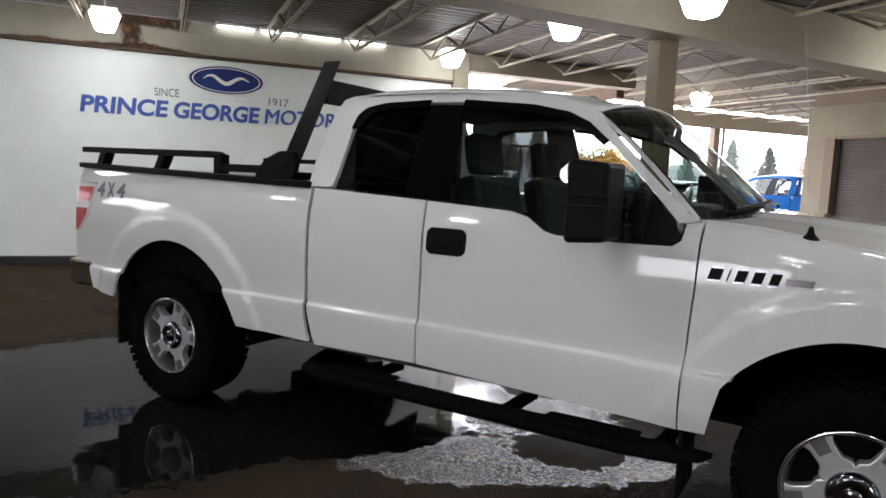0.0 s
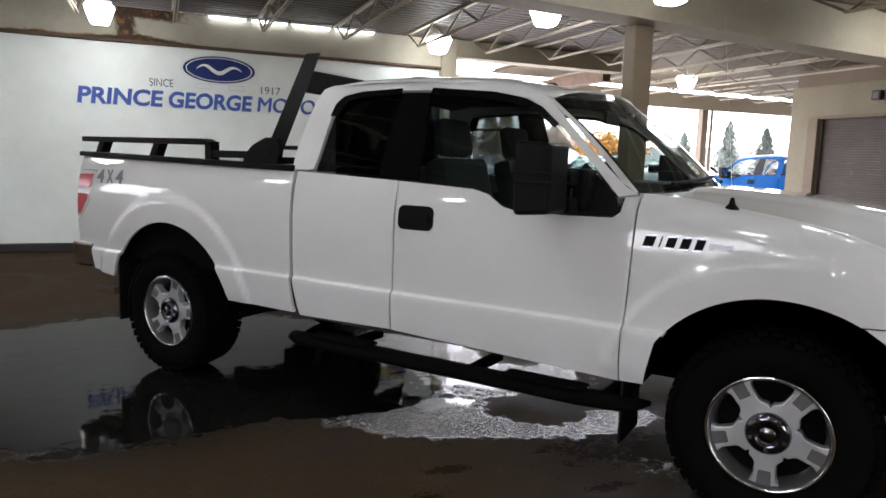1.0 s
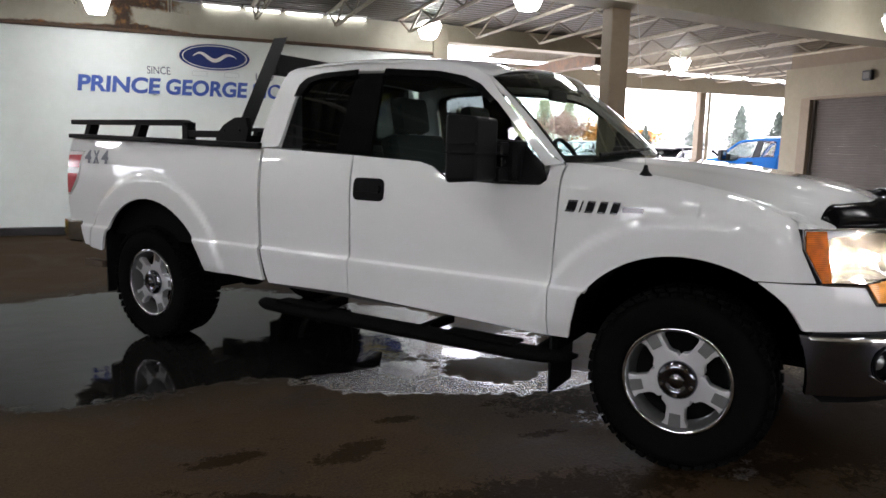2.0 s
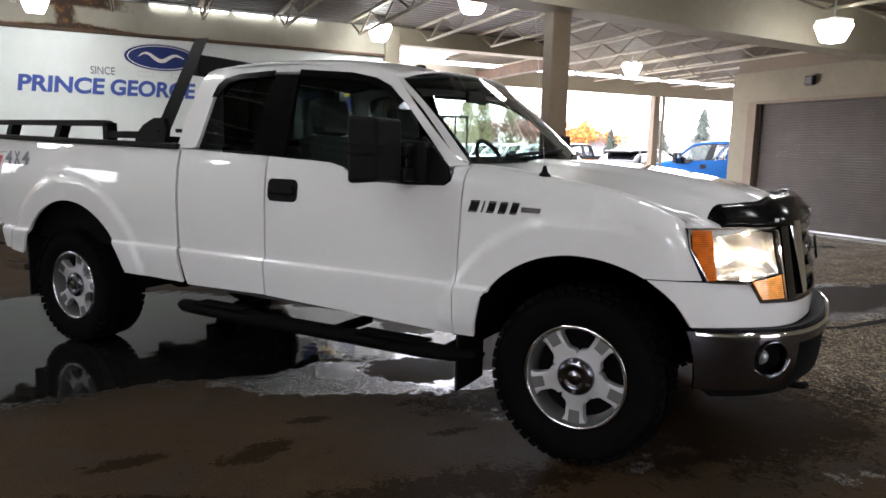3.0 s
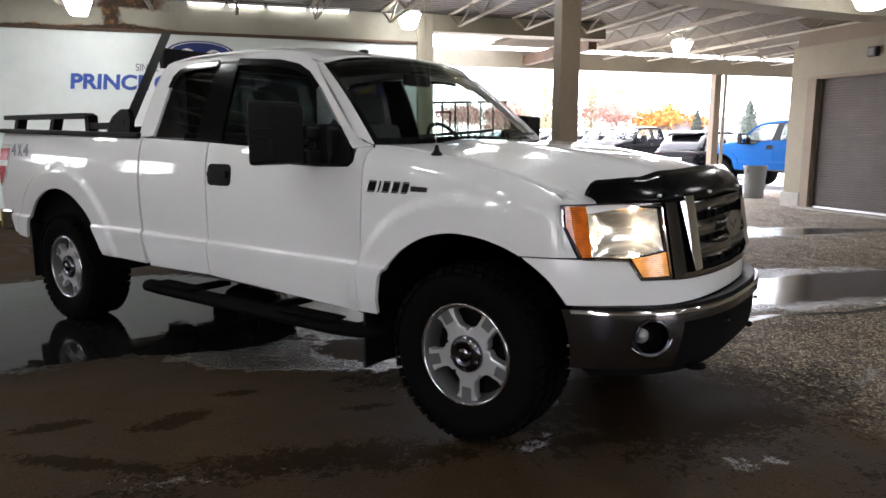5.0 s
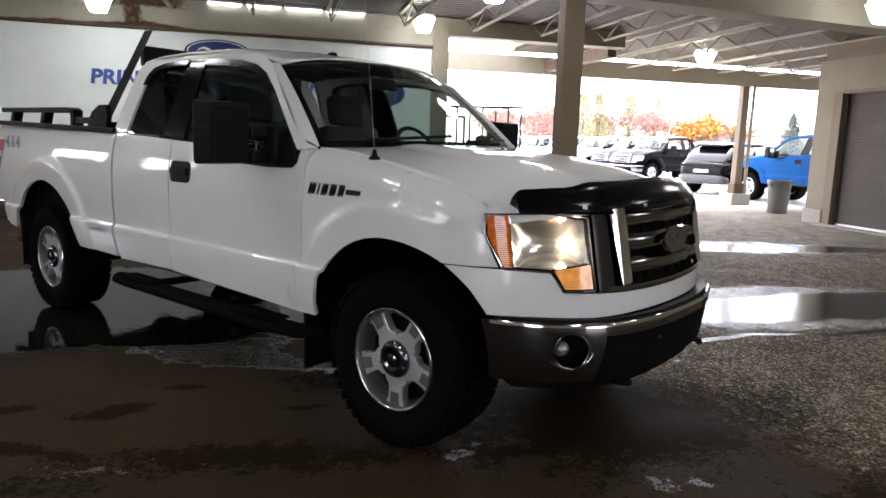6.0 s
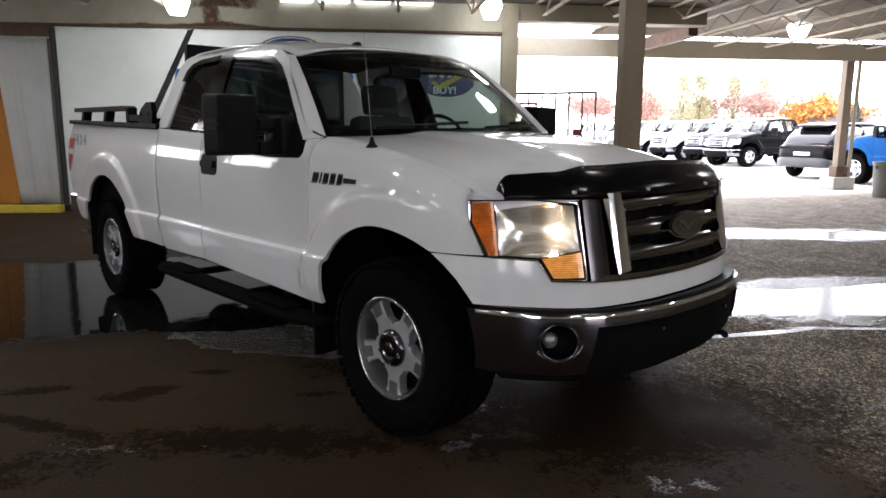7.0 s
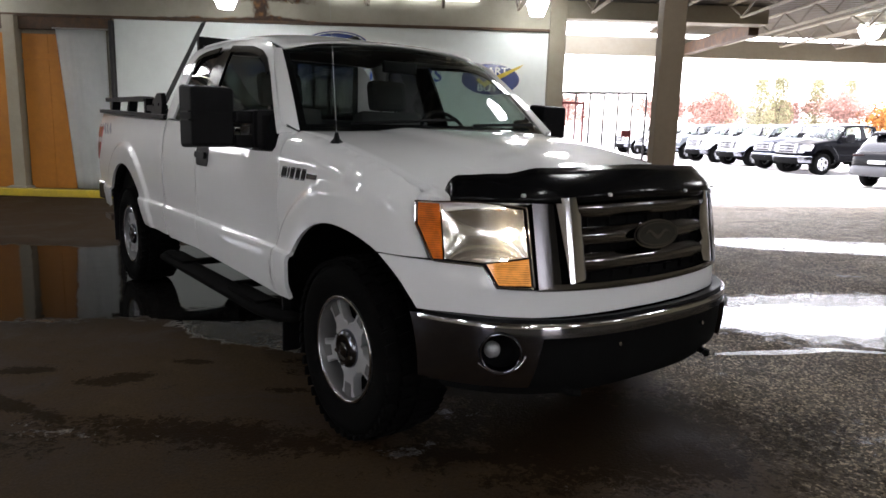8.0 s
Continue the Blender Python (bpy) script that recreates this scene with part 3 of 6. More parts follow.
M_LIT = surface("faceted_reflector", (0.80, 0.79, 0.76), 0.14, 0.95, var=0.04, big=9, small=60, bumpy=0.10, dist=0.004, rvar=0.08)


def ribbed_lens(name, color, glow_amt):
    """Orange moulded plastic with fine upright ribs and a grid of small prisms."""
    m, nd, lk, b = nodes_of(name)
    co = nd.new("ShaderNodeTexCoord").outputs["Object"]
    n1 = noise_tex(nd, lk, 26, 3, 0.5, co)
    ribs = nd.new("ShaderNodeTexWave")
    ribs.wave_type, ribs.bands_direction = "BANDS", "Z"
    ribs.inputs["Scale"].default_value = 38
    ribs.inputs["Distortion"].default_value = 1.2
    lk.new(co, ribs.inputs["Vector"])
    dark = tuple(c * .55 for c in color)
    c1 = ramp(nd, lk, n1.outputs["Fac"], [(0.35, dark), (0.6, color)]).outputs["Color"]
    c1 = mixc(nd, lk, mathn(nd, lk, "MULTIPLY", ribs.outputs["Fac"], 0.55), c1, tuple(min(1, c * 1.5) for c in color))
    lk.new(c1, b.inputs["Base Color"])
    b.inputs["Roughness"].default_value = 0.25
    b.inputs["Coat Weight"].default_value = 0.7
    b.inputs["Coat Roughness"].default_value = 0.03
    if glow_amt:
        lk.new(c1, b.inputs["Emission Color"])
        b.inputs["Emission Strength"].default_value = glow_amt
    bump(nd, lk, b, ribs.outputs["Fac"], 0.5, 0.004)
    return m


M_AMBER = ribbed_lens("amber_lens", (0.74, 0.15, 0.006), 0.0)
M_AMBER_LIT = ribbed_lens("lit_amber_lens", (0.72, 0.28, 0.055), 0.08)
M_SEAT = surface("grey_seat_cloth", (0.055, 0.055, 0.057), 0.9, var=0.2, big=5, small=120, bumpy=0.3, dist=0.002)
M_DASH = surface("dark_dashboard", (0.03, 0.03, 0.032), 0.65, var=0.15, bumpy=0.1)
M_RACK = surface("black_powder_coat", (0.006, 0.006, 0.007), 0.5, var=0.2, big=6, small=120, bumpy=0.15, dist=0.001, spec=0.09)
M_FOG = surface("clear_fog_lens", (0.32, 0.32, 0.32), 0.15, 0.6, var=0.4, big=30, small=90, bumpy=0.4, dist=0.004)
M_SIDEBAR = surface("satin_chrome", (0.80, 0.80, 0.82), 0.1, 1.0, var=0.1, big=6, small=30, bumpy=0.0, rvar=0.06)
M_HITCH = surface("rusty_hitch", (0.075, 0.05, 0.034), 0.8, var=0.4, big=8, small=60, bumpy=0.3)


def curve(pts):
    """A smooth curve without overshoot through (x, y) pairs."""
    xs = [p[0] for p in pts]
    ys = [p[1] for p in pts]
    h = [b - a for a, b in zip(xs, xs[1:])]
    d = [(b - a) / k for a, b, k in zip(ys, ys[1:], h)]
    m = [d[0]] + [0.0] * (len(xs) - 2) + [d[-1]]
    for k in range(1, len(xs) - 1):
        if d[k - 1] * d[k] > 0:
            m[k] = 3 * (h[k - 1] + h[k]) / ((2 * h[k] + h[k - 1]) / d[k - 1] + (h[k] + 2 * h[k - 1]) / d[k])

    def f(x):
        x = min(max(x, xs[0]), xs[-1])
        k = 0
        while k < len(h) - 1 and x > xs[k + 1]:
            k += 1
        t = (x - xs[k]) / h[k]
        return (2 * t**3 - 3 * t**2 + 1) * ys[k] + (t**3 - 2 * t**2 + t) * h[k] * m[k] + (-2 * t**3 + 3 * t**2) * ys[k + 1] + (t**3 - t**2) * h[k] * m[k + 1]
    return f


def smooth(a, b, x):
    t = min(max((x - a) / (b - a), 0), 1)
    return t * t * (3 - 2 * t)


NOSE = curve([(0, .90), (.2, .893), (.4, .868), (.55, .828), (.62, .79), (.7, .725), (.78, .63), (.84, .56), (.89, .485), (.925, .43), (.96, .32), (.985, .15), (.99, 0)])
NOSE_W = curve([(0, .99), (.15, .985), (.32, .96), (.43, .925), (.485, .89), (.56, .84), (.63, .78), (.725, .70), (.79, .62), (.828, .55), (.868, .40), (.893, .20), (.90, 0)])
BUMPER = curve([(0, .985), (.2, .98), (.4, .95), (.55, .905), (.65, .85), (.75, .765), (.85, .63), (.92, .48), (.96, .36), (.98, .2)])
SIDE = curve([(.40, .940), (.52, .966), (.64, .986), (.748, .998), (.766, .997), (.782, .981), (.80, .9805), (.95, .989), (1.08, .990), (1.2, .981), (1.3, .964), (1.38, .942), (1.6, .862), (1.80, .775), (1.86, .735), (1.90, .68)])
FENDER_TOP = curve([(-.62, 1.350), (-.4, 1.335), (-.2, 1.305), (0, 1.272), (.2, 1.226), (.35, 1.170), (.44, 1.118), (.6, 1.05)])
HOOD_MID = curve([(-.62, 1.372), (-.3, 1.362), (0, 1.340), (.3, 1.300), (.55, 1.248), (.70, 1.200), (.80, 1.155), (.9, 1.12)])
FRONT_HUB, REAR_HUB = (0.0, 0.42), (-3.62, 0.43)


def rake(z):
    return 0.18 * max(z - 0.8, 0)


def half_width(x, z):
    """Half the body's width at a place on its side: waisted doors, flared arches, a nose that narrows."""
    w = SIDE(z)
    for (hx, hz), reach in ((FRONT_HUB, 0.735), (REAR_HUB, 0.775)):
        r = math.hypot(x - hx, z - hz)
        w += 0.023 * (1 - smooth(reach - 0.055, reach, r)) * smooth(0.5, 0.62, z) * (1 - smooth(hx + 0.02, hx + 0.32, x) if hx > -1 else 1)
    if x > 0.05:
        w -= 0.99 - NOSE_W(x + rake(z))
    if x > -0.62:
        top = FENDER_TOP(x)
        u = min(max((z - (top - 0.10)) / 0.10, 0), 1)
        w -= 0.085 * (1 - math.sqrt(max(1 - u * u, 0)))
    return w


def side_right(x, z):
    return Vector((x, -half_width(x, z), z))


def side_left(x, z):
    return Vector((x, half_width(x, z), z))


def nose(y, z):
    return Vector((NOSE(abs(y)) - rake(z), y, z))


def bumper_at(y, z):
    u = (z - 0.57) / 0.14
    return Vector((BUMPER(abs(y)) - 0.018 * u * u, y, z))


def deeper(place, d):
    """The same skin, pushed in by d along its normal."""
    def f(u, v):
        return place(u, v) - normal_of(place, u, v) * d
    return f


def normal_of(place, u, v):
    e = 0.004
    n = (place(u + e, v) - place(u - e, v)).cross(place(u, v + e) - place(u, v - e))
    n.normalize()
    c = place(u, v)
    if n.dot(Vector((c.x + 1.6, c.y, c.z - 0.9))) < 0:
        n = -n
    return n


def skin(name, outline, place, material, parent, step=0.045, rim=0.02, label="", cuts=()):
    """A body panel: a flat outline cut into a fine net, laid on the curved surface and turned in at its edge."""
    bm = bmesh.new()
    face = bm.faces.new([bm.verts.new((u, v, 0)) for u, v in outline])
    bmesh.ops.triangulate(bm, faces=[face])
    us = [p[0] for p in outline]
    vs = [p[1] for p in outline]
    for lo, hi, no, k in ((min(us), max(us), (1, 0, 0), 0), (min(vs), max(vs), (0, 1, 0), 1)):
        n = int((hi - lo) / step)
        for i in range(1, n + 1):
            c = lo + (hi - lo) * i / (n + 1)
            bmesh.ops.bisect_plane(bm, geom=bm.verts[:] + bm.edges[:] + bm.faces[:], plane_co=(c, 0, 0) if k == 0 else (0, c, 0), plane_no=no, dist=1e-5)
    for c in cuts:
        bmesh.ops.bisect_plane(bm, geom=bm.verts[:] + bm.edges[:] + bm.faces[:], plane_co=(0, c, 0), plane_no=(0, 1, 0), dist=1e-5)
    bmesh.ops.remove_doubles(bm, verts=bm.verts, dist=2e-5)
    rims = [e for e in bm.edges if e.is_boundary]
    skin_faces = bm.faces[:]
    norms = {}
    for v in bm.verts:
        u, w = v.co.x, v.co.y
        norms[v] = normal_of(place, u, w)
        v.co = place(u, w)
    flip = [f for f in skin_faces if sum((f.normal_update() or f.normal).dot(norms[v]) for v in f.verts) < 0]
    if flip:
        bmesh.ops.reverse_faces(bm, faces=flip)
    if rim:
        made = bmesh.ops.extrude_edge_only(bm, edges=rims)
        old = {}
        for v in made["geom"]:
            if isinstance(v, bmesh.types.BMVert):
                src = min((e.other_vert(v) for e in v.link_edges), key=lambda q: (q.co - v.co).length)
                v.co = v.co - norms[src] * rim
                old[v] = src
        for v, src in old.items():
            norms[v] = norms[src]
    smooth_set = set(skin_faces)
    loops = []
    bm.normal_update()
    for f in bm.faces:
        f.smooth = True
        for l in f.loops:
            loops.append(tuple(norms[l.vert]) if f in smooth_set else tuple(f.normal))
    ob = part(name, bm, material, parent, label)
    ob.data.normals_split_custom_set(loops)
    return ob


def arc(cx, cz, r, a0, a1, n=22):
    return [(cx + r * math.cos(radians(a0 + (a1 - a0) * k / n)), cz + r * math.sin(radians(a0 + (a1 - a0) * k / n))) for k in range(n + 1)]


truck = thing("pickup_truck", "white extended-cab pickup truck parked on wet asphalt", "pickup truck", TRUCK)

BED = [(-4.61, 1.330), (-4.605, 1.437), (-2.556, 1.392), (-2.552, 1.0), (-2.556, .78), (-2.538, .60), (-2.53, .565), (-3.06, .572)] + arc(-3.62, .43, .585, 15, 162) + [(-4.19, .598), (-4.425, .628), (-4.45, .800), (-4.605, .812), (-4.605, .978), (-4.575, .985), (-4.462, 1.11), (-4.405, 1.330)]
REAR_DOOR = [(-2.535, 1.385), (-1.832, 1.358), (-1.828, 1.0), (-1.838, .76), (-1.846, .57), (-2.482, .556), (-2.498, .60), (-2.532, .80), (-2.528, 1.0)]
FRONT_DOOR = [(-1.822, 1.357), (-1.38, 1.335), (-1.30, 1.315), (-1.22, 1.262), (-1.16, 1.248), (-.90, 1.240), (-.68, 1.244), (-.648, 1.27), (-.635, 1.335), (-.582, 1.340), (-.586, 1.1), (-.603, .80), (-.613, .524), (-1.836, .568), (-1.828, .78), (-1.818, 1.0)]
FENDER = [(-.572, 1.346)] + [(x / 100, FENDER_TOP(x / 100)) for x in range(-50, 44, 8)] + [(.437, 1.112), (.440, 1.03), (.500, .897), (.40, .897)] + arc(0, .42, .553, 59.5, 146) + [(-.485, .62), (-.505, .528), (-.606, .526), (-.596, .80), (-.579, 1.1)]
DLO_TOP = [(-2.42, 1.400), (-2.405, 1.47), (-2.385, 1.70), (-2.370, 1.765), (-2.33, 1.806), (-2.22, 1.830), (-1.95, 1.842), (-1.66, 1.836), (-1.38, 1.812), (-1.20, 1.778), (-1.10, 1.735), (-.98, 1.64), (-.80, 1.47), (-.665, 1.335)]
CAB_FRAME = [(-2.58, 1.392), (-2.575, 1.55), (-2.535, 1.80), (-2.515, 1.862), (-2.47, 1.885), (-2.2, 1.899), (-1.9, 1.899), (-1.6, 1.886), (-1.35, 1.862), (-1.17, 1.826), (-1.075, 1.782), (-.93, 1.64), (-.76, 1.485), (-.60, 1.348)] + DLO_TOP[::-1] + [(-2.46, 1.392)]
REAR_GLASS = [(-2.405, 1.390), (-2.39, 1.47), (-2.372, 1.69), (-2.355, 1.755), (-2.32, 1.794), (-2.22, 1.818), (-1.952, 1.830), (-1.962, 1.65), (-1.968, 1.384)]
B_PILLAR = [(-1.964, 1.382), (-1.958, 1.65), (-1.948, 1.83), (-1.762, 1.826), (-1.738, 1.65), (-1.718, 1.366)]
FRONT_GLASS = [(-1.714, 1.362), (-1.733, 1.65), (-1.757, 1.826), (-1.40, 1.802), (-1.215, 1.768), (-1.115, 1.725), (-.995, 1.63), (-.84, 1.482), (-.90, 1.39), (-.92, 1.248), (-1.16, 1.256), (-1.22, 1.272), (-1.30, 1.322), (-1.38, 1.342)]
SAIL = [(-.915, 1.246), (-.895, 1.39), (-.835, 1.478), (-.68, 1.345), (-.655, 1.27), (-.69, 1.250)]
CREASE = (.735, .752, .764, .772, .780, .790, .805)
TAIL = [(-4.602, .992), (-4.575, .992), (-4.468, 1.112), (-4.412, 1.324), (-4.604, 1.324)]

for side, place in (("right", side_right), ("left", side_left)):
    s = -1 if side == "right" else 1
    bed_side = skin("bed_side", BED, place, M_PAINT, truck, step=0.024, cuts=CREASE)
    rear_door = skin("rear_door", REAR_DOOR, place, M_PAINT, truck, cuts=CREASE)
    front_door = skin("front_door", FRONT_DOOR, place, M_PAINT, truck, cuts=CREASE)
    fender = skin("fender", FENDER, place, M_PAINT, truck, step=0.022, cuts=CREASE)
    skin("cab_frame", CAB_FRAME, place, M_PAINT, truck, rim=0.03)
    skin("window_pane", REAR_GLASS, deeper(place, 0.010), M_TINT, rear_door, rim=0, label="dark tinted quarter glass")
    skin("pillar_trim", B_PILLAR, deeper(place, 0.004), M_VISOR, front_door, label="black pillar trim")
    skin("window_pane", FRONT_GLASS, deeper(place, 0.012), M_CLEAR, front_door, rim=0, label="clear door glass")
    skin("mirror_sail", SAIL, deeper(place, -0.003), M_PLASTIC, front_door, label="black plastic mirror mount")
    # rain visors above the windows
    for vis in ([(-2.39, 1.70), (-2.374, 1.772), (-2.33, 1.812), (-2.22, 1.836), (-1.95, 1.848), (-1.952, 1.812), (-2.20, 1.802), (-2.29, 1.782), (-2.34, 1.70)], [(-1.755, 1.846), (-1.38, 1.816), (-1.205, 1.781), (-1.10, 1.735), (-1.0, 1.655), (-1.02, 1.635), (-1.13, 1.715), (-1.23, 1.748), (-1.38, 1.778), (-1.755, 1.806)]):
        skin("rain_visor", vis, deeper(place, -0.008), M_VISOR, rear_door if vis[0][0] < -2 else front_door, rim=0.008, label="smoked rain visor")
    # recessed handle
    hx0, hx1, hz0, hz1 = -1.800, -1.588, 1.112, 1.236
    rr = 0.034
    hand = arc(hx0 + rr, hz0 + rr, rr, 180, 270, 5) + arc(hx1 - rr, hz0 + rr, rr, 270, 360, 5) + arc(hx1 - rr, hz1 - rr, rr, 0, 90, 5) + arc(hx0 + rr, hz1 - rr, rr, 90, 180, 5)
    bezel = skin("door_handle", hand, deeper(place, -0.004), M_PLASTIC, front_door, rim=0.02, label="black recessed door handle")
    skin("handle_grip", [(-1.775, 1.158), (-1.615, 1.158), (-1.605, 1.176), (-1.615, 1.196), (-1.775, 1.196), (-1.785, 1.176)], deeper(place, -0.022), M_PLASTIC, bezel, rim=0.02)
    # tail lamp: red over clear over red
    tail = skin("tail_lamp", TAIL, deeper(place, -0.004), M_CLEARW, truck, rim=0.03, label="red and clear tail lamp")
    skin("red_lens", [(-4.592, 1.205), (-4.456, 1.205), (-4.432, 1.300), (-4.592, 1.296)], deeper(place, -0.008), M_RED, tail, rim=0.004, label="red upper lens")
    skin("red_lens", [(-4.592, 1.012), (-4.570, 1.012), (-4.486, 1.118), (-4.474, 1.158), (-4.592, 1.158)], deeper(place, -0.008), M_RED, tail, rim=0.004, label="red lower lens")
    # decal on the bed side, mostly worn to a dark outline
    if s < 0:
        for k, ch in enumerate("4X4"):
            x0 = -4.335 + 0.105 * k
            c = side_right(x0, 1.245)
            lettering("decal_letter", ch, 0.13, Matrix.Translation(c + Vector((0, -0.006, 0))) @ pose(0, 0, 0, 90, 0, 0), M_DECAL, bed_side, depth=0.001, shear=0.25, width=0.09, bold=0.004)
    # wheel-arch liners
    for (hx, hz), r in ((FRONT_HUB, .575), (REAR_HUB, .605)):
        bm = bmesh.new()
        pts = arc(hx, hz, r, 2, 178, 24)
        a = [bm.verts.new((x, s * 0.50, z)) for x, z in pts]
        b = [bm.verts.new((x, s * (min(0.955, half_width(min(x, .6), max(z, .45))) - 0.02), z)) for x, z in pts]
        for k in range(len(pts) - 1):
            bm.faces.new((a[k], a[k + 1], b[k + 1], b[k]))
        bm.faces.new(a)
        part("arch_liner", bm, M_UNDER, truck)
    # mud flaps
    part("mud_flap", boxed(-.60, s * 0.97 - 0.0 if s < 0 else 0.68, .235, -.585, -.68 if s < 0 else 0.97, .72, bevel=0.004), M_PLASTIC, truck, "black rubber mud flap")
    part("mud_flap", boxed(-4.17, -0.98 if s < 0 else 0.66, .285, -4.152, -.66 if s < 0 else 0.98, .80, bevel=0.004), M_PLASTIC, truck, "black rubber mud flap")
    # running board: a flattened tube with tapered ends on three brackets
    bm = bmesh.new()
    rows = []
    stations = [(-2.58, .02, .93), (-2.54, .055, .955), (-2.46, .072, .985), (-2.3, .076, .99), (-1.5, .076, .99), (-.78, .076, .99), (-.60, .068, .97), (-.51, .045, .93), (-.48, .02, .90)]
    for x, r, yc in stations:
        rows.append([bm.verts.new((x, s * (yc + r * 0.95 * math.cos(t)), 0.425 + 0.5 * r * math.sin(t))) for t in (2 * math.pi * k / 14 for k in range(14))])
    for a, b in zip(rows, rows[1:]):
        for k in range(14):
            bm.faces.new((a[k], a[(k + 1) % 14], b[(k + 1) % 14], b[k]))
    bm.faces.new(rows[0])
    bm.faces.new(rows[-1])
    bmesh.ops.recalc_face_normals(bm, faces=bm.faces)
    board = part("running_board", bm, M_RUBBER, truck, "black oval running board", smooth=True)
    for x0, x1 in ((-2.35, -1.95), (-1.15, -.75)):
        part("tread_pad", boxed(x0, s * 0.99 - 0.055, 0.462, x1, s * 0.99 + 0.055, 0.475, bevel=0.004), M_RUBBER, board)
    for x in (-2.2, -1.4, -.7):
        part("bracket", boxed(x, min(s * .6, s * .95), .40, x + .05, max(s * .6, s * .95), .44), M_UNDER, board)
    # towing mirror: a tall two-glass head on two arms
    bm = bmesh.new()
    r = box(bm, -1.0, min(s * 1.085, s * 1.325), 1.252, -.845, max(s * 1.085, s * 1.325), 1.560)
    bmesh.ops.bevel(bm, geom=bm.edges[:], offset=0.020, segments=3, affect="EDGES", profile=0.5)
    for v in bm.verts:
        if v.co.x > -.9:
            v.co.z = 1.40 + (v.co.z - 1.40) * 0.94
            v.co.y = s * 1.19 + (v.co.y - s * 1.19) * 0.9
    head = part("towing_mirror", bm, M_PLASTIC, truck, "large black telescoping towing mirror", smooth=False)
    part("mirror_glass", boxed(-1.003, min(s * 1.135, s * 1.28), 1.395, -1.0, max(s * 1.135, s * 1.28), 1.512, bevel=0.001), M_CHROME, head, "upper mirror glass")
    part("mirror_glass", boxed(-1.003, min(s * 1.135, s * 1.28), 1.300, -1.0, max(s * 1.135, s * 1.28), 1.375, bevel=0.001), M_CHROME, head, "lower convex mirror glass")
    for z in (1.385, 1.425):
        part("mirror_band", boxed(-.997, min(s * 1.082, s * 1.329), z, -.838, max(s * 1.082, s * 1.329), z + .007), M_PLASTIC, head)
    part("mirror_arm", boxed(-.94, min(s * .90, s * 1.10), 1.378, -.83, max(s * .90, s * 1.10), 1.442, bevel=0.014), M_PLASTIC, head)
    part("mirror_arm", boxed(-.94, min(s * .90, s * 1.10), 1.256, -.83, max(s * .90, s * 1.10), 1.324, bevel=0.014), M_PLASTIC, head)
    part("mirror_foot", boxed(-.95, min(s * .88, s * 1.012), 1.252, -.78, max(s * .88, s * 1.012), 1.452, bevel=0.03), M_PLASTIC, head)
    part("telescope_tube", tubed((-.885, s * 1.0, 1.351), (-.885, s * 1.09, 1.351), .016, n=12), M_SIDEBAR, head, "bright telescoping tube")
    part("marker_lens", boxed(-.846, min(s * 1.02, s * 1.075), 1.322, -.835, max(s * 1.02, s * 1.075), 1.368, bevel=0.004), M_GLOSSBLK, head)
    # model badge: dark letter blocks on a bright plate
    if s < 0:
        for x0, x1 in ((-.540, -.484), (-.474, -.456), (-.446, -.398), (-.388, -.340), (-.330, -.284)):
            block = skin("badge_block", [(x0, 1.136), (x1 - .012, 1.136), (x1, 1.178), (x0 + .012, 1.178)], deeper(place, -0.006), M_PLASTIC, fender, step=0.1, rim=0.006, label="dark slanted badge block")
            skin("badge_edge", [(x0 + .012, 1.179), (x1, 1.179), (x1 + .002, 1.184), (x0 + .014, 1.184)], deeper(place, -0.007), M_BUMPER, block, step=0.1, rim=0.006)
            skin("badge_edge", [(x0 - .002, 1.130), (x1 - .014, 1.130), (x1 - .012, 1.135), (x0, 1.135)], deeper(place, -0.007), M_BUMPER, block, step=0.1, rim=0.006)
        skin("badge_bar", [(-.275, 1.142), (-.185, 1.142), (-.180, 1.164), (-.272, 1.166)], deeper(place, -0.006), M_FRAME, fender, step=0.1, rim=0.006)


# hood: a crowned sheet with a raised middle
def hood_edge(x):
    return half_width(x, FENDER_TOP(x)) - 0.006 if x < .43 else min(NOSE_W(min(x + 0.055, .899)), .875)


def hood_at(x, t):
    w = hood_edge(x)
    y = t * w
    low = FENDER_TOP(min(x, .50)) + 0.002
    mid = HOOD_MID(x)
    a = abs(t)
    f = 1 - smooth(0.35, 1.0, a) * 0.62 - 0.38 * a**3
    z = low + (mid - low) * f
    z += 0.016 * (1 - smooth(0.40, 0.56, a)) * smooth(.85, .55, x) * smooth(-.62, -.4, x)
    return Vector((x, y, z))


bm = bmesh.new()
net = []
NX, NY = 36, 40
for i in range(NX + 1):
    row = []
    for j in range(NY + 1):
        t = -1 + 2 * j / NY
        xf = -.60 + 0.18 * (1 - t * t) + 0.0
        xe = NOSE(abs(t) * .86) - 0.075
        x = xf + (xe - xf) * i / NX
        p = hood_at(x, t)
        if x > .40:
            p.y = t * (0.874 + (0.86 - 0.874) * smooth(.40, .6, x))
            if abs(p.y) > hood_edge(x) and x > .43:
                p.y = math.copysign(max(hood_edge(x), 0.05), p.y)
        row.append(bm.verts.new(p))
    net.append(row)
for a, b in zip(net, net[1:]):
    for j in range(NY):
        bm.faces.new((a[j], b[j], b[j + 1], a[j + 1]))
edge = [e for e in bm.edges if e.is_boundary]
ex = bmesh.ops.extrude_edge_only(bm, edges=edge)
for v in ex["geom"]:
    if isinstance(v, bmesh.types.BMVert):
        v.co.z -= 0.03
bmesh.ops.recalc_face_normals(bm, faces=bm.faces)
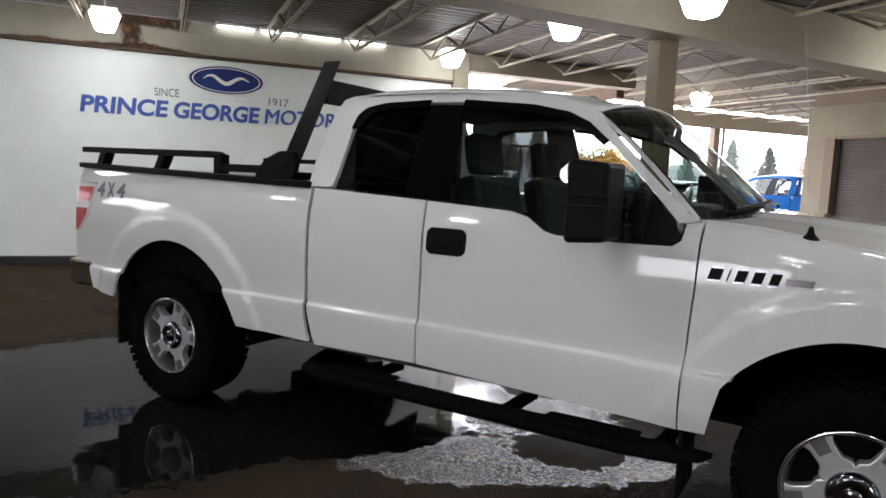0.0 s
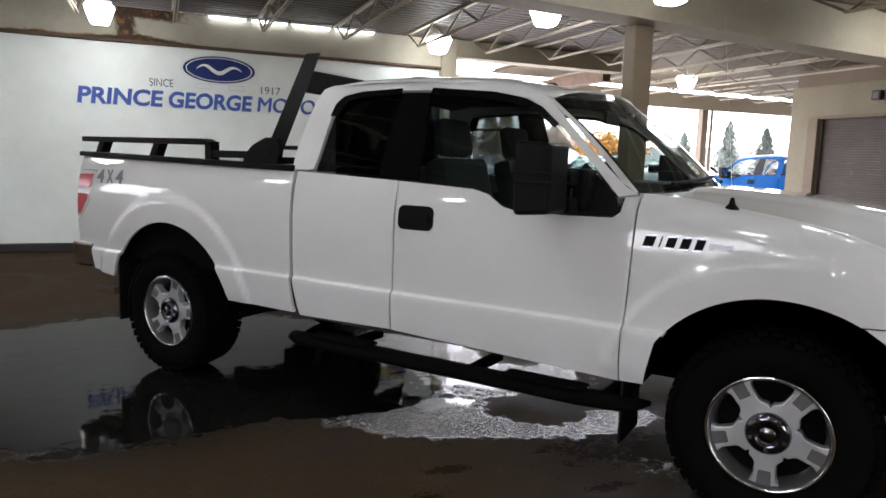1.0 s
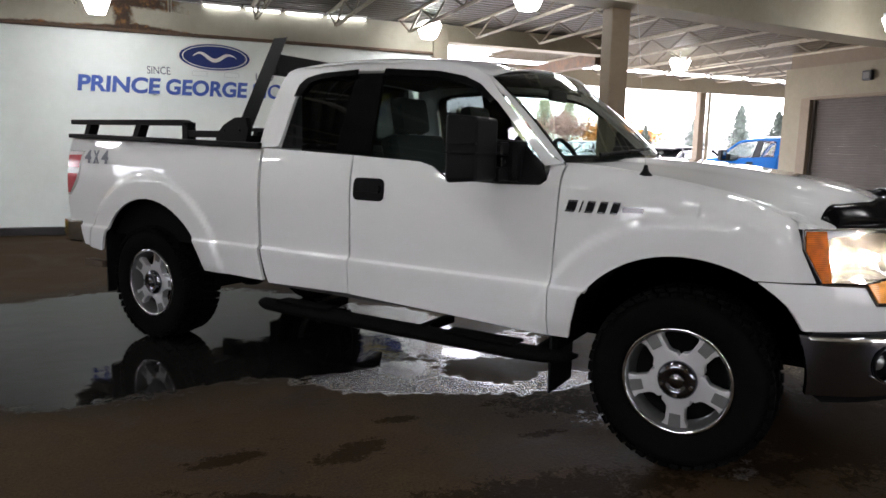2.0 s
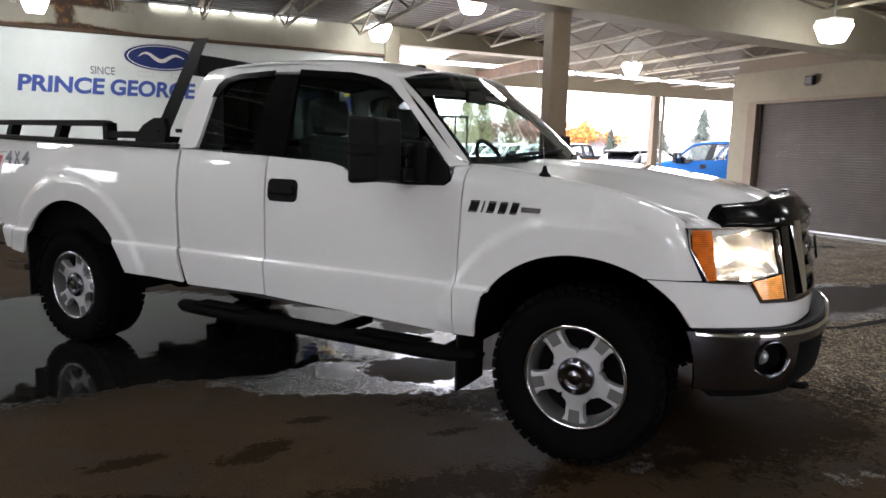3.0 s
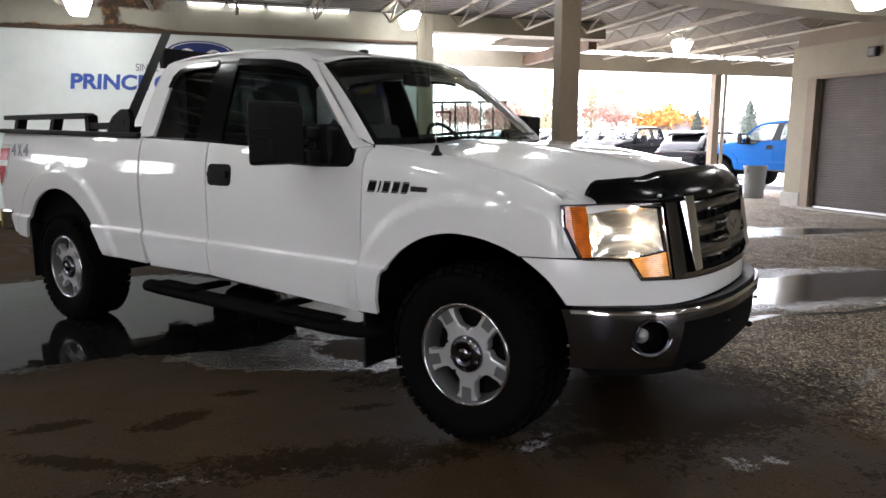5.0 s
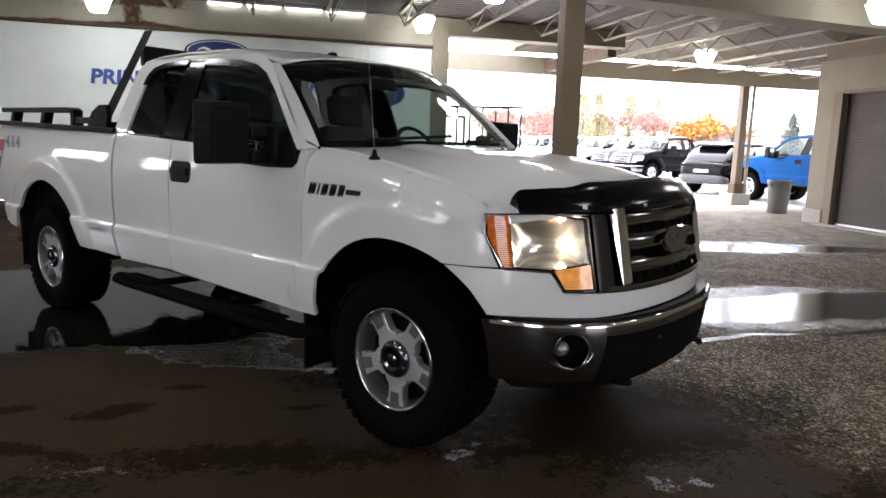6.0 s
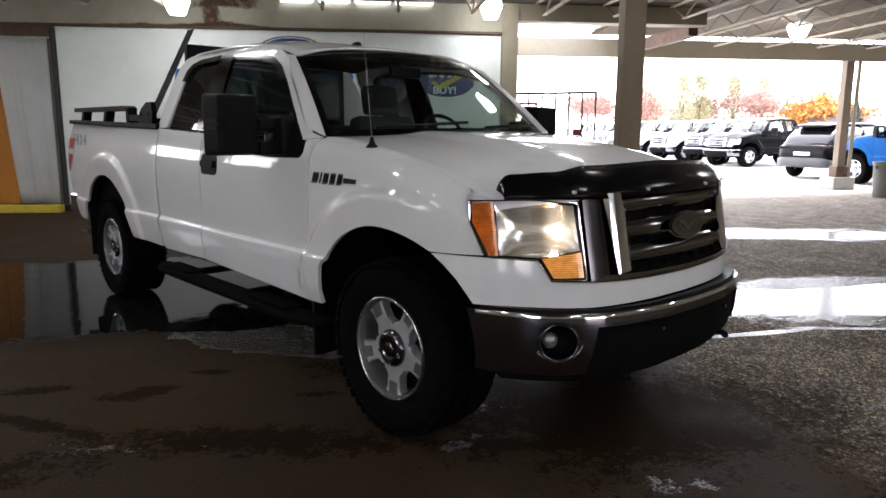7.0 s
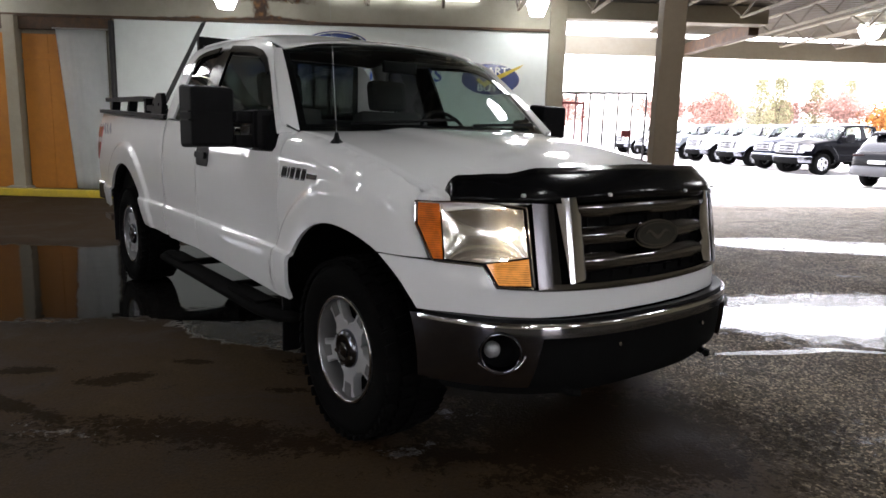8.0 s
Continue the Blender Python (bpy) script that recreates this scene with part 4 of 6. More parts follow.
hood = part("hood", bm, M_PAINT, truck, smooth=True)
# smoked stone guard along the hood's front edge
bm = bmesh.new()
net = []
for j in range(65):
    y = .812 * math.sin((j / 32 - 1) * math.pi / 2)
    a = abs(y)
    rise = 0.092 * math.sqrt(max(1 - max((a - .772) / .042, 0) ** 2, 0.01)) + 0.010 * smooth(.78, .66, a) + 0.024 * smooth(.64, .50, a)
    base = nose(y, 1.128)
    nx = 0.5 + 0.5 * smooth(.86, .5, a)
    row = []
    for k in range(6):
        t = k / 5
        row.append(bm.verts.new((base.x + 0.018 - 0.085 * nx * t * t - 0.02 * t, y * (1 - 0.03 * t * smooth(.5, .8, a)), 1.122 + rise * t + 0.012 * (1 - smooth(0, .5, a)))))
    net.append(row)
for a, b in zip(net, net[1:]):
    for k in range(5):
        bm.faces.new((a[k], b[k], b[k + 1], a[k + 1]))
bmesh.ops.recalc_face_normals(bm, faces=bm.faces)
bmesh.ops.solidify(bm, geom=bm.faces[:], thickness=0.006)
guard = part("stone_guard", bm, M_VISOR, truck, "smoked black hood deflector", smooth=True)
for y in (-.62, -.25, .25, .62):
    p = nose(y, 1.15)
    part("clip", tubed((p.x + 0.012, y, 1.15), (p.x + 0.026, y, 1.15), 0.007, n=8), M_WHITE, guard)

# front end
VALANCE = [(-.897, .70), (-.917, .75), (-.934, .80), (-.948, .845), (-.962, .891), (-.93, .892), (-.862, .889), (-.736, .880), (-.708, .800), (-.595, .796), (-.45, .790), (-.2, .784), (0, .782)]
VALANCE = VALANCE + [(-y, z) for y, z in VALANCE[-2::-1]] + [(.6, .695), (0, .693), (-.6, .695)]
skin("front_valance", VALANCE, nose, M_PAINT, truck, step=0.05)
CHROME = [(-.922, .688), (-.6, .686), (0, .684), (.6, .686), (.922, .688), (.905, .44), (.64, .44), (.605, .632), (-.605, .632), (-.64, .44), (-.72, .44)]
hole = ellipse(-.733, .575, .056, .068, 20, 270, 630)
CHROME = CHROME + hole + [hole[0], (-.7201, .4399), (-.905, .44)]
def lip_at(y, z):
    u = (z - .670) / .018
    p = bumper_at(y, .670)
    return Vector((p.x + 0.007 * math.sqrt(max(1 - u * u, 0)) - 0.004 * u, y, z))


bumper = skin("front_bumper", CHROME, bumper_at, M_BUMPER, truck, step=0.05, rim=0.03, label="scuffed chrome front bumper")
skin("bumper_pad", [(-.905, .688), (-.6, .687), (0, .685), (.6, .687), (.905, .688), (.90, .702), (0, .700), (-.90, .702)], deeper(bumper_at, 0.012), M_PLASTIC, bumper, rim=0.06)
skin("air_intake", [(-.603, .630), (.603, .630), (.635, .44), (-.635, .44)], deeper(bumper_at, 0.022), M_UNDER, bumper, rim=0.03, label="black lower intake")
skin("air_dam", [(-.90, .44), (.90, .44), (.86, .385), (.5, .37), (-.5, .37), (-.86, .385)], deeper(bumper_at, 0.05), M_UNDER, bumper, rim=0.04, label="black air dam")
skin("bumper_lip", [(-.91, .672), (-.6, .670), (0, .669), (.6, .670), (.91, .672), (.91, .687), (0, .686), (-.91, .687)], lip_at, M_CHROME, bumper, step=0.03, rim=0.008, cuts=(.675, .679, .683), label="polished upper edge")
for y in (-.28, .28):
    part("screw", tubed((.955, y, .585), (.972, y, .585), 0.008, n=8), M_CHROME, bumper)
for s in (-1, 1):
    c = bumper_at(s * .733, .575)
    nrm = normal_of(bumper_at, s * .733, .575)
    turn = nrm.to_track_quat("Z", "Y").to_matrix().to_4x4()
    if s < 0:
        cup = lathe([(.072, .004), (.076, .008), (.080, .004), (.074, -.01), (.07, -.08), (.03, -.095), (.001, -.095)], 24, caps=False)
        bmesh.ops.transform(cup, matrix=Matrix.Translation(c) @ turn, verts=cup.verts)
        cup = part("fog_bezel", cup, M_PLASTIC, bumper, "dark fog lamp cup", smooth=True)
        ring = lathe([(.070, .004), (.074, .010), (.079, .004)], 28, caps=False)
        bmesh.ops.transform(ring, matrix=Matrix.Translation(c) @ turn, verts=ring.verts)
        part("fog_ring", ring, M_BUMPER, cup, "dull ring", smooth=True)
        # the ring's lower glint, shaped as a thin chrome arc
        glintc = bent([bumper_at(-.733 + .068 * math.cos(radians(a)), .575 + .074 * math.sin(radians(a))) + Vector((.004, 0, 0)) for a in range(215, 356, 10)], .0045)
        part("ring_edge", glintc, M_CHROME, cup, "bright arc for the glint on the ring's lower edge", smooth=True)
    lens = lathe([(.001, .010), (.018, .007), (.030, -.003), (.034, -.014), (.031, -.04)], 20)
    bmesh.ops.transform(lens, matrix=Matrix.Translation(c - nrm * (0.045 if s < 0 else 0.0) + Vector((0.0, 0.046 * s, 0.004))) @ turn, verts=lens.verts)
    part("fog_lamp", lens, M_FOG, bumper, "round clear fog lamp", smooth=True)
    hook = bent([(.72, s * .46, .40), (.88, s * .46, .40), (.90, s * .452, .40), (.912, s * .43, .40)], .016)
    part("tow_hook", hook, M_UNDER, bumper)
    # headlamp: black bowl, bright reflector, clear lens and two amber sections
    HEAD = [(s * .884, 1.112), (s * .735, 1.118), (s * .603, 1.103), (s * .597, .806), (s * .705, .806), (s * .733, .884), (s * .856, .893), (s * .887, 1.028)]
    BIG = [(s * .888, 1.114), (s * .735, 1.121), (s * .600, 1.106), (s * .595, .804), (s * .707, .804), (s * .736, .881), (s * .860, .890), (s * .892, 1.028)]
    INNER = [(s * .829, 1.104), (s * .735, 1.111), (s * .611, 1.096), (s * .607, .922), (s * .735, .893), (s * .831, .900)]
    lamp_body = skin("headlamp", BIG, deeper(nose, 0.075), M_PLASTIC, truck, step=0.05, rim=-0.079, label="lit headlamp with amber corners")
    loop = []
    for e0, e1 in zip(BIG, BIG[1:] + BIG[:1]):
        q0, q1 = ((.985 * e[0] + .015 * s * .74, .985 * e[1] + .015 * .98) for e in (e0, e1))
        for t in (0.03, .2, .4, .6, .8, .97):
            y, z = q0[0] + (q1[0] - q0[0]) * t, q0[1] + (q1[1] - q0[1]) * t
            loop.append(nose(y, z) + normal_of(nose, y, z) * .008)
    part("lamp_edge", bent(loop + loop[:1], .0032, 6), M_SIDEBAR, lamp_body, "bright inner edge")

    def bowl(y, z, s=s):
        a, b = (s * y - .718) / .112, (z - 1.004) / .108
        d = 0.008 + 0.056 * max(1 - a * a, 0) ** .7 * max(1 - b * b, 0) ** .7
        return nose(y, z) - normal_of(nose, y, z) * d
    skin("reflector", INNER, bowl, M_LIT, lamp_body, step=0.012, rim=0.0, label="bright reflector bowl")
    skin("turn_signal", [(s * .880, 1.106), (s * .832, 1.107), (s * .834, .899), (s * .856, .898), (s * .884, 1.028)], deeper(nose, -0.006), M_AMBER, lamp_body, step=0.04, rim=0.006, label="amber corner lens")
    skin("park_lens", [(s * .727, .892), (s * .608, .916), (s * .606, .816), (s * .701, .816)], deeper(nose, -0.006), M_AMBER_LIT, lamp_body, step=0.04, rim=0.006, label="amber lower lens")
    c = nose(s * LIT_Y, LIT_Z)
    n = normal_of(nose, s * LIT_Y, LIT_Z)
    bm = bmesh.new()
    bmesh.ops.create_uvsphere(bm, u_segments=12, v_segments=8, radius=0.017, matrix=Matrix.Translation(c - n * 0.030))
    part("bulb", bm, M_BULB, lamp_body, "glowing bulb", smooth=True)
    skin("lens", INNER, deeper(nose, -0.008), M_LENS, lamp_body, step=0.05, rim=0, label="clear outer lens")

# grille: dark backing, bright side frames, three bars and an oval
G = [(-.584, 1.122), (-.3, 1.140), (0, 1.146), (.3, 1.140), (.584, 1.122), (.580, .800), (.3, .792), (0, .789), (-.3, .792), (-.580, .800)]
grille = skin("grille", G, deeper(nose, 0.03), M_UNDER, truck, rim=0.03, label="dark grille with smoked chrome bars")
skin("lower_frame", [(-.583, .822), (-.3, .814), (0, .811), (.3, .814), (.583, .822), (.583, .797), (.3, .789), (0, .786), (-.3, .789), (-.583, .797)], deeper(nose, -0.004), M_DKCHROME, grille, rim=0.02)
def upright_at(y, z):
    u = (abs(y) - .44) / .06
    return nose(y, z) + Vector((0.026 - 0.022 * u * u, 0, 0))


for s in (-1, 1):
    skin("side_frame", [(s * .585, 1.122), (s * .530, 1.128), (s * .528, .812), (s * .583, .802)], deeper(nose, -0.008), M_FRAME, grille, rim=0.03)
    skin("inner_frame", [(s * .530, 1.128), (s * .500, 1.13), (s * .490, .815), (s * .528, .812)], deeper(nose, 0.004), M_GLOSSBLK, grille, rim=0.02)
    skin("side_bar", [(s * .498, 1.140), (s * .425, 1.145), (s * .415, 1.09), (s * .395, 1.075), (s * .405, 1.01), (s * .385, .995), (s * .398, .93), (s * .380, .915), (s * .395, .835), (s * .470, .825)], upright_at, M_SIDEBAR, grille, step=0.012, rim=0.03, label="bright upright grille bar")
for z0, z1 in ((1.062, 1.132), (.957, 1.026), (.856, .928)):
    def bar_at(y, z, z0=z0, z1=z1):
        u = 2 * (z - z0) / (z1 - z0) - 1
        p = nose(y, z)
        return p + Vector((0.012 - 0.018 * u * u, 0, 0))
    skin("grille_bar", [(-.42, z0), (-.2, z0), (0, z0), (.2, z0), (.42, z0), (.42, z1), (0, z1 + .006), (-.42, z1)], bar_at, M_DKCHROME, grille, step=0.014, rim=0.02)
for k in range(-3, 4):
    for z0, z1 in ((1.02, 1.07), (.927, .966), (.822, .866)):
        p = nose(k * .115, z0)
        part("grille_rib", boxed(p.x - .03, k * .115 - .004, z0, p.x - .014, k * .115 + .004, z1), M_UNDER, grille)


def oval_badge(rx, rz, place_m, parent, ring=M_CHROME, thick=0.012, field=M_NAVY):
    """An oval badge: bright ring, dark blue field and a plain pale flourish instead of lettering."""
    b0 = prism(ellipse(0, 0, rx, rz, 48), 0, thick * 0.6, "Z")
    b0.transform(place_m)
    base = part("oval_badge", b0, ring, parent, "oval badge with a dark blue field")
    b1 = prism(ellipse(0, 0, rx * .93, rz * .88, 48), thick * .4, thick, "Z")
    b1.transform(place_m)
    part("field", b1, field, base, "dark enamel field")
    b2 = bmesh.new()
    inner, outer = ellipse(0, 0, rx * .83, rz * .74, 48), ellipse(0, 0, rx * .86, rz * .79, 48)
    a = [b2.verts.new((x, y, thick * 1.06)) for x, y in inner]
    b = [b2.verts.new((x, y, thick * 1.06)) for x, y in outer]
    for k in range(48):
        b2.faces.new((a[k], a[(k + 1) % 48], b[(k + 1) % 48], b[k]))
    b2.transform(place_m)
    part("inner_line", b2, ring, base, "thin pale line")
    # one flowing pale stroke in place of lettering
    b3 = bmesh.new()
    left, right = [], []
    n = 64
    path = []
    for k in range(n + 1):
        t = k / n
        path.append(Vector(((-.58 + 1.16 * t) * rx, (.26 * math.sin(t * 9.5) * (1 - .3 * t)) * rz, thick * 1.15)))
    for k in range(n + 1):
        d = path[min(k + 1, n)] - path[max(k - 1, 0)]
        d = Vector((-d.y, d.x, 0)).normalized() * rz * (.02 + .11 * math.sin(math.pi * k / n))
        left.append(b3.verts.new(path[k] + d))
        right.append(b3.verts.new(path[k] - d))
    for k in range(n):
        b3.faces.new((left[k], left[k + 1], right[k + 1], right[k]))
    b3.transform(place_m)
    part("flourish", b3, ring, base, "plain pale stroke")
    return base


c = nose(0, .985)
oval_badge(.145, .060, Matrix.Translation(c + Vector((0.022, 0, 0))) @ pose(0, 0, 0, 90, 0, 90) @ pose(0, 0, 0, -10, 0, 0), grille, M_DKCHROME, field=M_GLOSSBLK)


# windscreen, roof, back of the cab
def shield_at(u, v):
    b = 1 - u * u
    return Vector((-.604 - .485 * v + b * (.20 - .09 * v), u * (.862 - .132 * v), 1.350 + .438 * v + b * (.012 + .055 * v) + 0.02 * math.sin(math.pi * v)))


def sheet(fn, nu, nv, thick=0.0):
    bm = bmesh.new()
    net = [[bm.verts.new(fn(-1 + 2 * i / nu, j / nv)) for i in range(nu + 1)] for j in range(nv + 1)]
    for a, b in zip(net, net[1:]):
        for k in range(nu):
            bm.faces.new((a[k], a[k + 1], b[k + 1], b[k]))
    bmesh.ops.recalc_face_normals(bm, faces=bm.faces)
    if thick:
        bmesh.ops.solidify(bm, geom=bm.faces[:], thickness=thick)
    return bm


ROOF_RAIL = curve([(-2.60, 1.80), (-2.50, 1.868), (-2.3, 1.893), (-2.0, 1.898), (-1.6, 1.884), (-1.3, 1.852), (-1.089, 1.792)])


def roof_at(u, v):
    b = 1 - u * u
    x0 = -1.089 + b * .11
    x = x0 + (-2.52 - x0) * v
    w = .722 - 0.03 * smooth(0.9, 1.0, v) - 0.01 * (1 - v)
    edge = ROOF_RAIL(max(x - b * .0, -2.52) if x < -1.089 else -1.089)
    crown = (1 - u**4) * (0.055 * smooth(0, .3, v) * smooth(1.05, .85, v) + 0.067 * (1 - smooth(0, .3, v)) * 1.0)
    if x > -1.089:
        edge = 1.792
    return Vector((x, u * w, edge + crown))


screen = part("windscreen", sheet(lambda u, v: shield_at(u, v), 24, 12), M_SHIELD, truck, "clear curved windscreen", smooth=True)
border = bmesh.new()
for u0, u1, v0, v1 in ((-1, 1, 0, .075), (-1, 1, .93, 1), (-1, -.955, 0, 1), (.955, 1, 0, 1)):
    n = 24
    lo, hi = [], []
    for k in range(n + 1):
        if u1 - u0 > 1:
            u = u0 + (u1 - u0) * k / n
            lo.append(border.verts.new(shield_at(u, v0) + Vector((-.004, 0, -.006))))
            hi.append(border.verts.new(shield_at(u, v1) + Vector((-.004, 0, -.006))))
        else:
            v = v0 + (v1 - v0) * k / n
            lo.append(border.verts.new(shield_at(u0, v) + Vector((-.004, 0, -.006))))
            hi.append(border.verts.new(shield_at(u1, v) + Vector((-.004, 0, -.006))))
    for k in range(n):
        border.faces.new((lo[k], lo[k + 1], hi[k + 1], hi[k]))
part("frit", border, M_GLOSSBLK, screen, "black glass border")
roof = part("roof", sheet(roof_at, 24, 20, 0.01), M_PAINT, truck, smooth=True)
fin = bmesh.new()
bmesh.ops.create_uvsphere(fin, u_segments=14, v_segments=8, radius=1, matrix=Matrix.Translation((-1.35, -.12, 1.918)) @ Matrix.Diagonal((.045, .022, .018, 1)))
part("roof_antenna", fin, M_PLASTIC, roof, "small black roof antenna", smooth=True)
# A-pillar outer strip between screen and door frame
for s in (-1, 1):
    bm = bmesh.new()
    lo, hi = [], []
    for k in range(13):
        v = k / 12
        p = shield_at(s * 1.0, v)
        x, z = p.x - .012, p.z + .006
        q = Vector((x, s * half_width(x, z) * (1 if v else 1), z))
        lo.append(bm.verts.new(p + Vector((0.0, s * 0.0, 0.004))))
        hi.append(bm.verts.new(q + Vector((0, 0, -.002))))
    for k in range(12):
        bm.faces.new((lo[k], lo[k + 1], hi[k + 1], hi[k]))
    bmesh.ops.recalc_face_normals(bm, faces=bm.faces)
    part("pillar", bm, M_PAINT, truck, smooth=True)
# cowl and wipers
bm = bmesh.new()
net = [[bm.verts.new(((-.62 + .20 * (1 - u * u) + .05 * w), u * .86, 1.352 - .012 * w + .012 * (1 - u * u))) for u in (k / 10 for k in range(-10, 11))] for w in (-1.0, 1.0)]
for k in range(20):
    bm.faces.new((net[0][k], net[0][k + 1], net[1][k + 1], net[1][k]))
cowl = part("cowl", bm, M_PLASTIC, truck, "black cowl below the windscreen")
for y0, y1 in ((-.62, -.02), (.10, .72)):
    bm = bent([shield_at((y0 + (y1 - y0) * k / 8) / .86, .05 + .05 * k / 8) + Vector((.018, 0, .012)) for k in range(9)], .009, 6)
    part("wiper", bm, M_PLASTIC, cowl)
back = bmesh.new()
lo, hi = [], []
for k in range(-10, 11):
    y = .93 * k / 10
    z = 1.86 if abs(y) < .68 else 1.86 - (abs(y) - .68) * 1.9
    lo.append((y, .60))
    hi.append((y, z))
a = [back.verts.new((-2.54, y, z)) for y, z in lo]
b = [back.verts.new((-2.54, y, 1.42)) for y, z in lo]
c = [back.verts.new((-2.54, y, z)) for y, z in hi]
for k in range(20):
    back.faces.new((a[k], a[k + 1], b[k + 1], b[k]))
    if abs(lo[k][0] + lo[k + 1][0]) / 2 > .60:
        back.faces.new((b[k], b[k + 1], c[k + 1], c[k]))
bmesh.ops.solidify(back, geom=back.faces[:], thickness=0.012)
part("cab_back", back, M_PAINT, truck)
part("rear_window", boxed(-2.54, -.60, 1.42, -2.532, .60, 1.86), M_GLASS, truck, "dark tinted rear window")

# load bed
bm = bmesh.new()
box(bm, -4.60, -.80, .72, -2.60, .80, .76)
box(bm, -4.60, -.90, .72, -2.60, -.80, 1.385)
box(bm, -4.60, .80, .72, -2.60, .90, 1.385)
box(bm, -2.62, -.93, .60, -2.57, .93, 1.385)
part("load_bed", bm, M_UNDER, truck, "dark bed liner")
part("tailgate", boxed(-4.64, -.80, .68, -4.60, .80, 1.43, bevel=0.012), M_PAINT, truck)
for s in (-1, 1):
    cap = prism([(-4.612, 1.426), (-2.562, 1.380), (-2.562, 1.416), (-4.612, 1.458)], min(s * .855, s * .962), max(s * .855, s * .962), "Y", bevel=0.008)
    part("bed_rail_cap", cap, M_PLASTIC, truck, "black bed rail cap")
# rear bumper
bm = prism([(-.985, -4.44), (-1.005, -4.60), (-.985, -4.69), (-.90, -4.755), (-.6, -4.79), (.6, -4.79), (.90, -4.755), (.985, -4.69), (1.005, -4.60), (.985, -4.44), (.90, -4.60), (-.90, -4.60)], .632, .802, "Z", bevel=0.016)
for v in bm.verts:
    v.co.x, v.co.y = v.co.y, v.co.x
bmesh.ops.recalc_face_normals(bm, faces=bm.faces)
part("rear_bumper", bm, M_REARB, truck, "chrome rear bumper")
hitch = part("tow_hitch", boxed(-4.42, -1.0, .465, -4.19, -.93, .515, bevel=0.006), M_HITCH, truck, "rusty square tow bar end")

# underside
bm = bmesh.new()
box(bm, -2.50, -.915, .53, -.64, .915, .60)
box(bm, -2.52, -.915, .60, -.64, -.885, 1.24)
box(bm, -2.52, .885, .60, -.64, .915, 1.24)
box(bm, -.66, -.90, .50, -.60, .90, 1.33)
part("cab_floor", bm, M_DASH, truck, "dark cab tub")
bm = bmesh.new()
box(bm, -.60, -.50, .48, .60, .50, 1.10)
box(bm, .55, -.56, .45, .76, .56, 1.08)
for s in (-1, 1):
    box(bm, -4.5, s * .42 - .05, .46, .7, s * .42 + .05, .60)
    tube(bm, (0, 0, .40), (0, s * .78, .41), .06)
    tube(bm, (-3.68, 0, .41), (-3.68, s * .78, .41), .07)
bmesh.ops.create_uvsphere(bm, u_segments=12, v_segments=8, radius=.17, matrix=Matrix.Translation((-3.68, 0, .41)))
part("chassis", bm, M_UNDER, truck, "dark frame and axles")


# interior
def seat_parts(y, x):
    c = part("seat", boxed(x - .25, y - .25, .70, x + .27, y + .25, .88, bevel=0.05), M_SEAT, truck, "grey cloth front seat")
    bk = boxed(-.07, -.27, 0, .07, .27, .66, bevel=0.05)
    bk.transform(pose(x - .27, y, .84, 0, -14, 0))
    part("backrest", bk, M_SEAT, c)
    hr = boxed(-.05, -.15, 0, .05, .15, .22, bevel=0.045)
    hr.transform(pose(x - .43, y, 1.49, 0, -10, 0))
    part("headrest", hr, M_SEAT, c)
    for q in (-.06, .06):
        part("headrest_rod", tubed((x - .41, y + q, 1.42), (x - .43, y + q, 1.51), .007, n=8), M_CHROME, c)


seat_parts(-.42, -1.36)
seat_parts(.42, -1.36)
bench = part("rear_bench", boxed(-2.42, -.70, .72, -2.05, .70, .92, bevel=0.05), M_SEAT, truck, "grey cloth rear bench")
bk = boxed(-2.48, -.70, .90, -2.36, .70, 1.42, bevel=0.05)
part("backrest", bk, M_SEAT, bench)
bm = bmesh.new()
box(bm, -.98, -.86, .98, -.60, .86, 1.30, bevel=0.05)
dash = part("dashboard", bm, M_DASH, truck, "dark dashboard")
part("instrument_hood", boxed(-1.02, .20, 1.24, -.74, .64, 1.385, bevel=0.045), M_DASH, dash)
ring = lathe([(.190, -.016), (.206, 0), (.190, .016), (.174, 0)], 36, closed=True)
ring.transform(pose(-1.08, .42, 1.315, 0, 62, 0))
wheel_s = part("steering_wheel", ring, M_PLASTIC, truck, "black steering wheel", smooth=True)
hub = lathe([(.001, .02), (.07, .012), (.075, -.02)], 20)
hub.transform(pose(-1.07, .42, 1.315, 0, 62, 0))
part("hub", hub, M_PLASTIC, wheel_s, smooth=True)
for a in (0, 180, 270):
    sp = bmesh.new()
    tube(sp, (.05 * math.cos(radians(a)), .05 * math.sin(radians(a)), 0), (.19 * math.cos(radians(a)), .19 * math.sin(radians(a)), 0), .014, n=8)
    sp.transform(pose(-1.08, .42, 1.315, 0, 62, 0) @ pose(0, 0, 0, 0, 0, 90))
    part("spoke", sp, M_PLASTIC, wheel_s)
part("rear_view_mirror", boxed(-1.03, -.12, 1.70, -1.0, .12, 1.77, bevel=0.012), M_PLASTIC, truck, "black interior mirror")
part("sun_visor", boxed(-1.20, .16, 1.795, -1.08, .62, 1.81, bevel=0.005), M_SEAT, truck)
part("sun_visor", boxed(-1.20, -.62, 1.795, -1.08, -.16, 1.81, bevel=0.005), M_SEAT, truck)
part("headliner", sheet(lambda u, v: roof_at(u * .97, .03 + v * .94) + Vector((0, 0, -.03)), 12, 8), M_SEAT, truck)

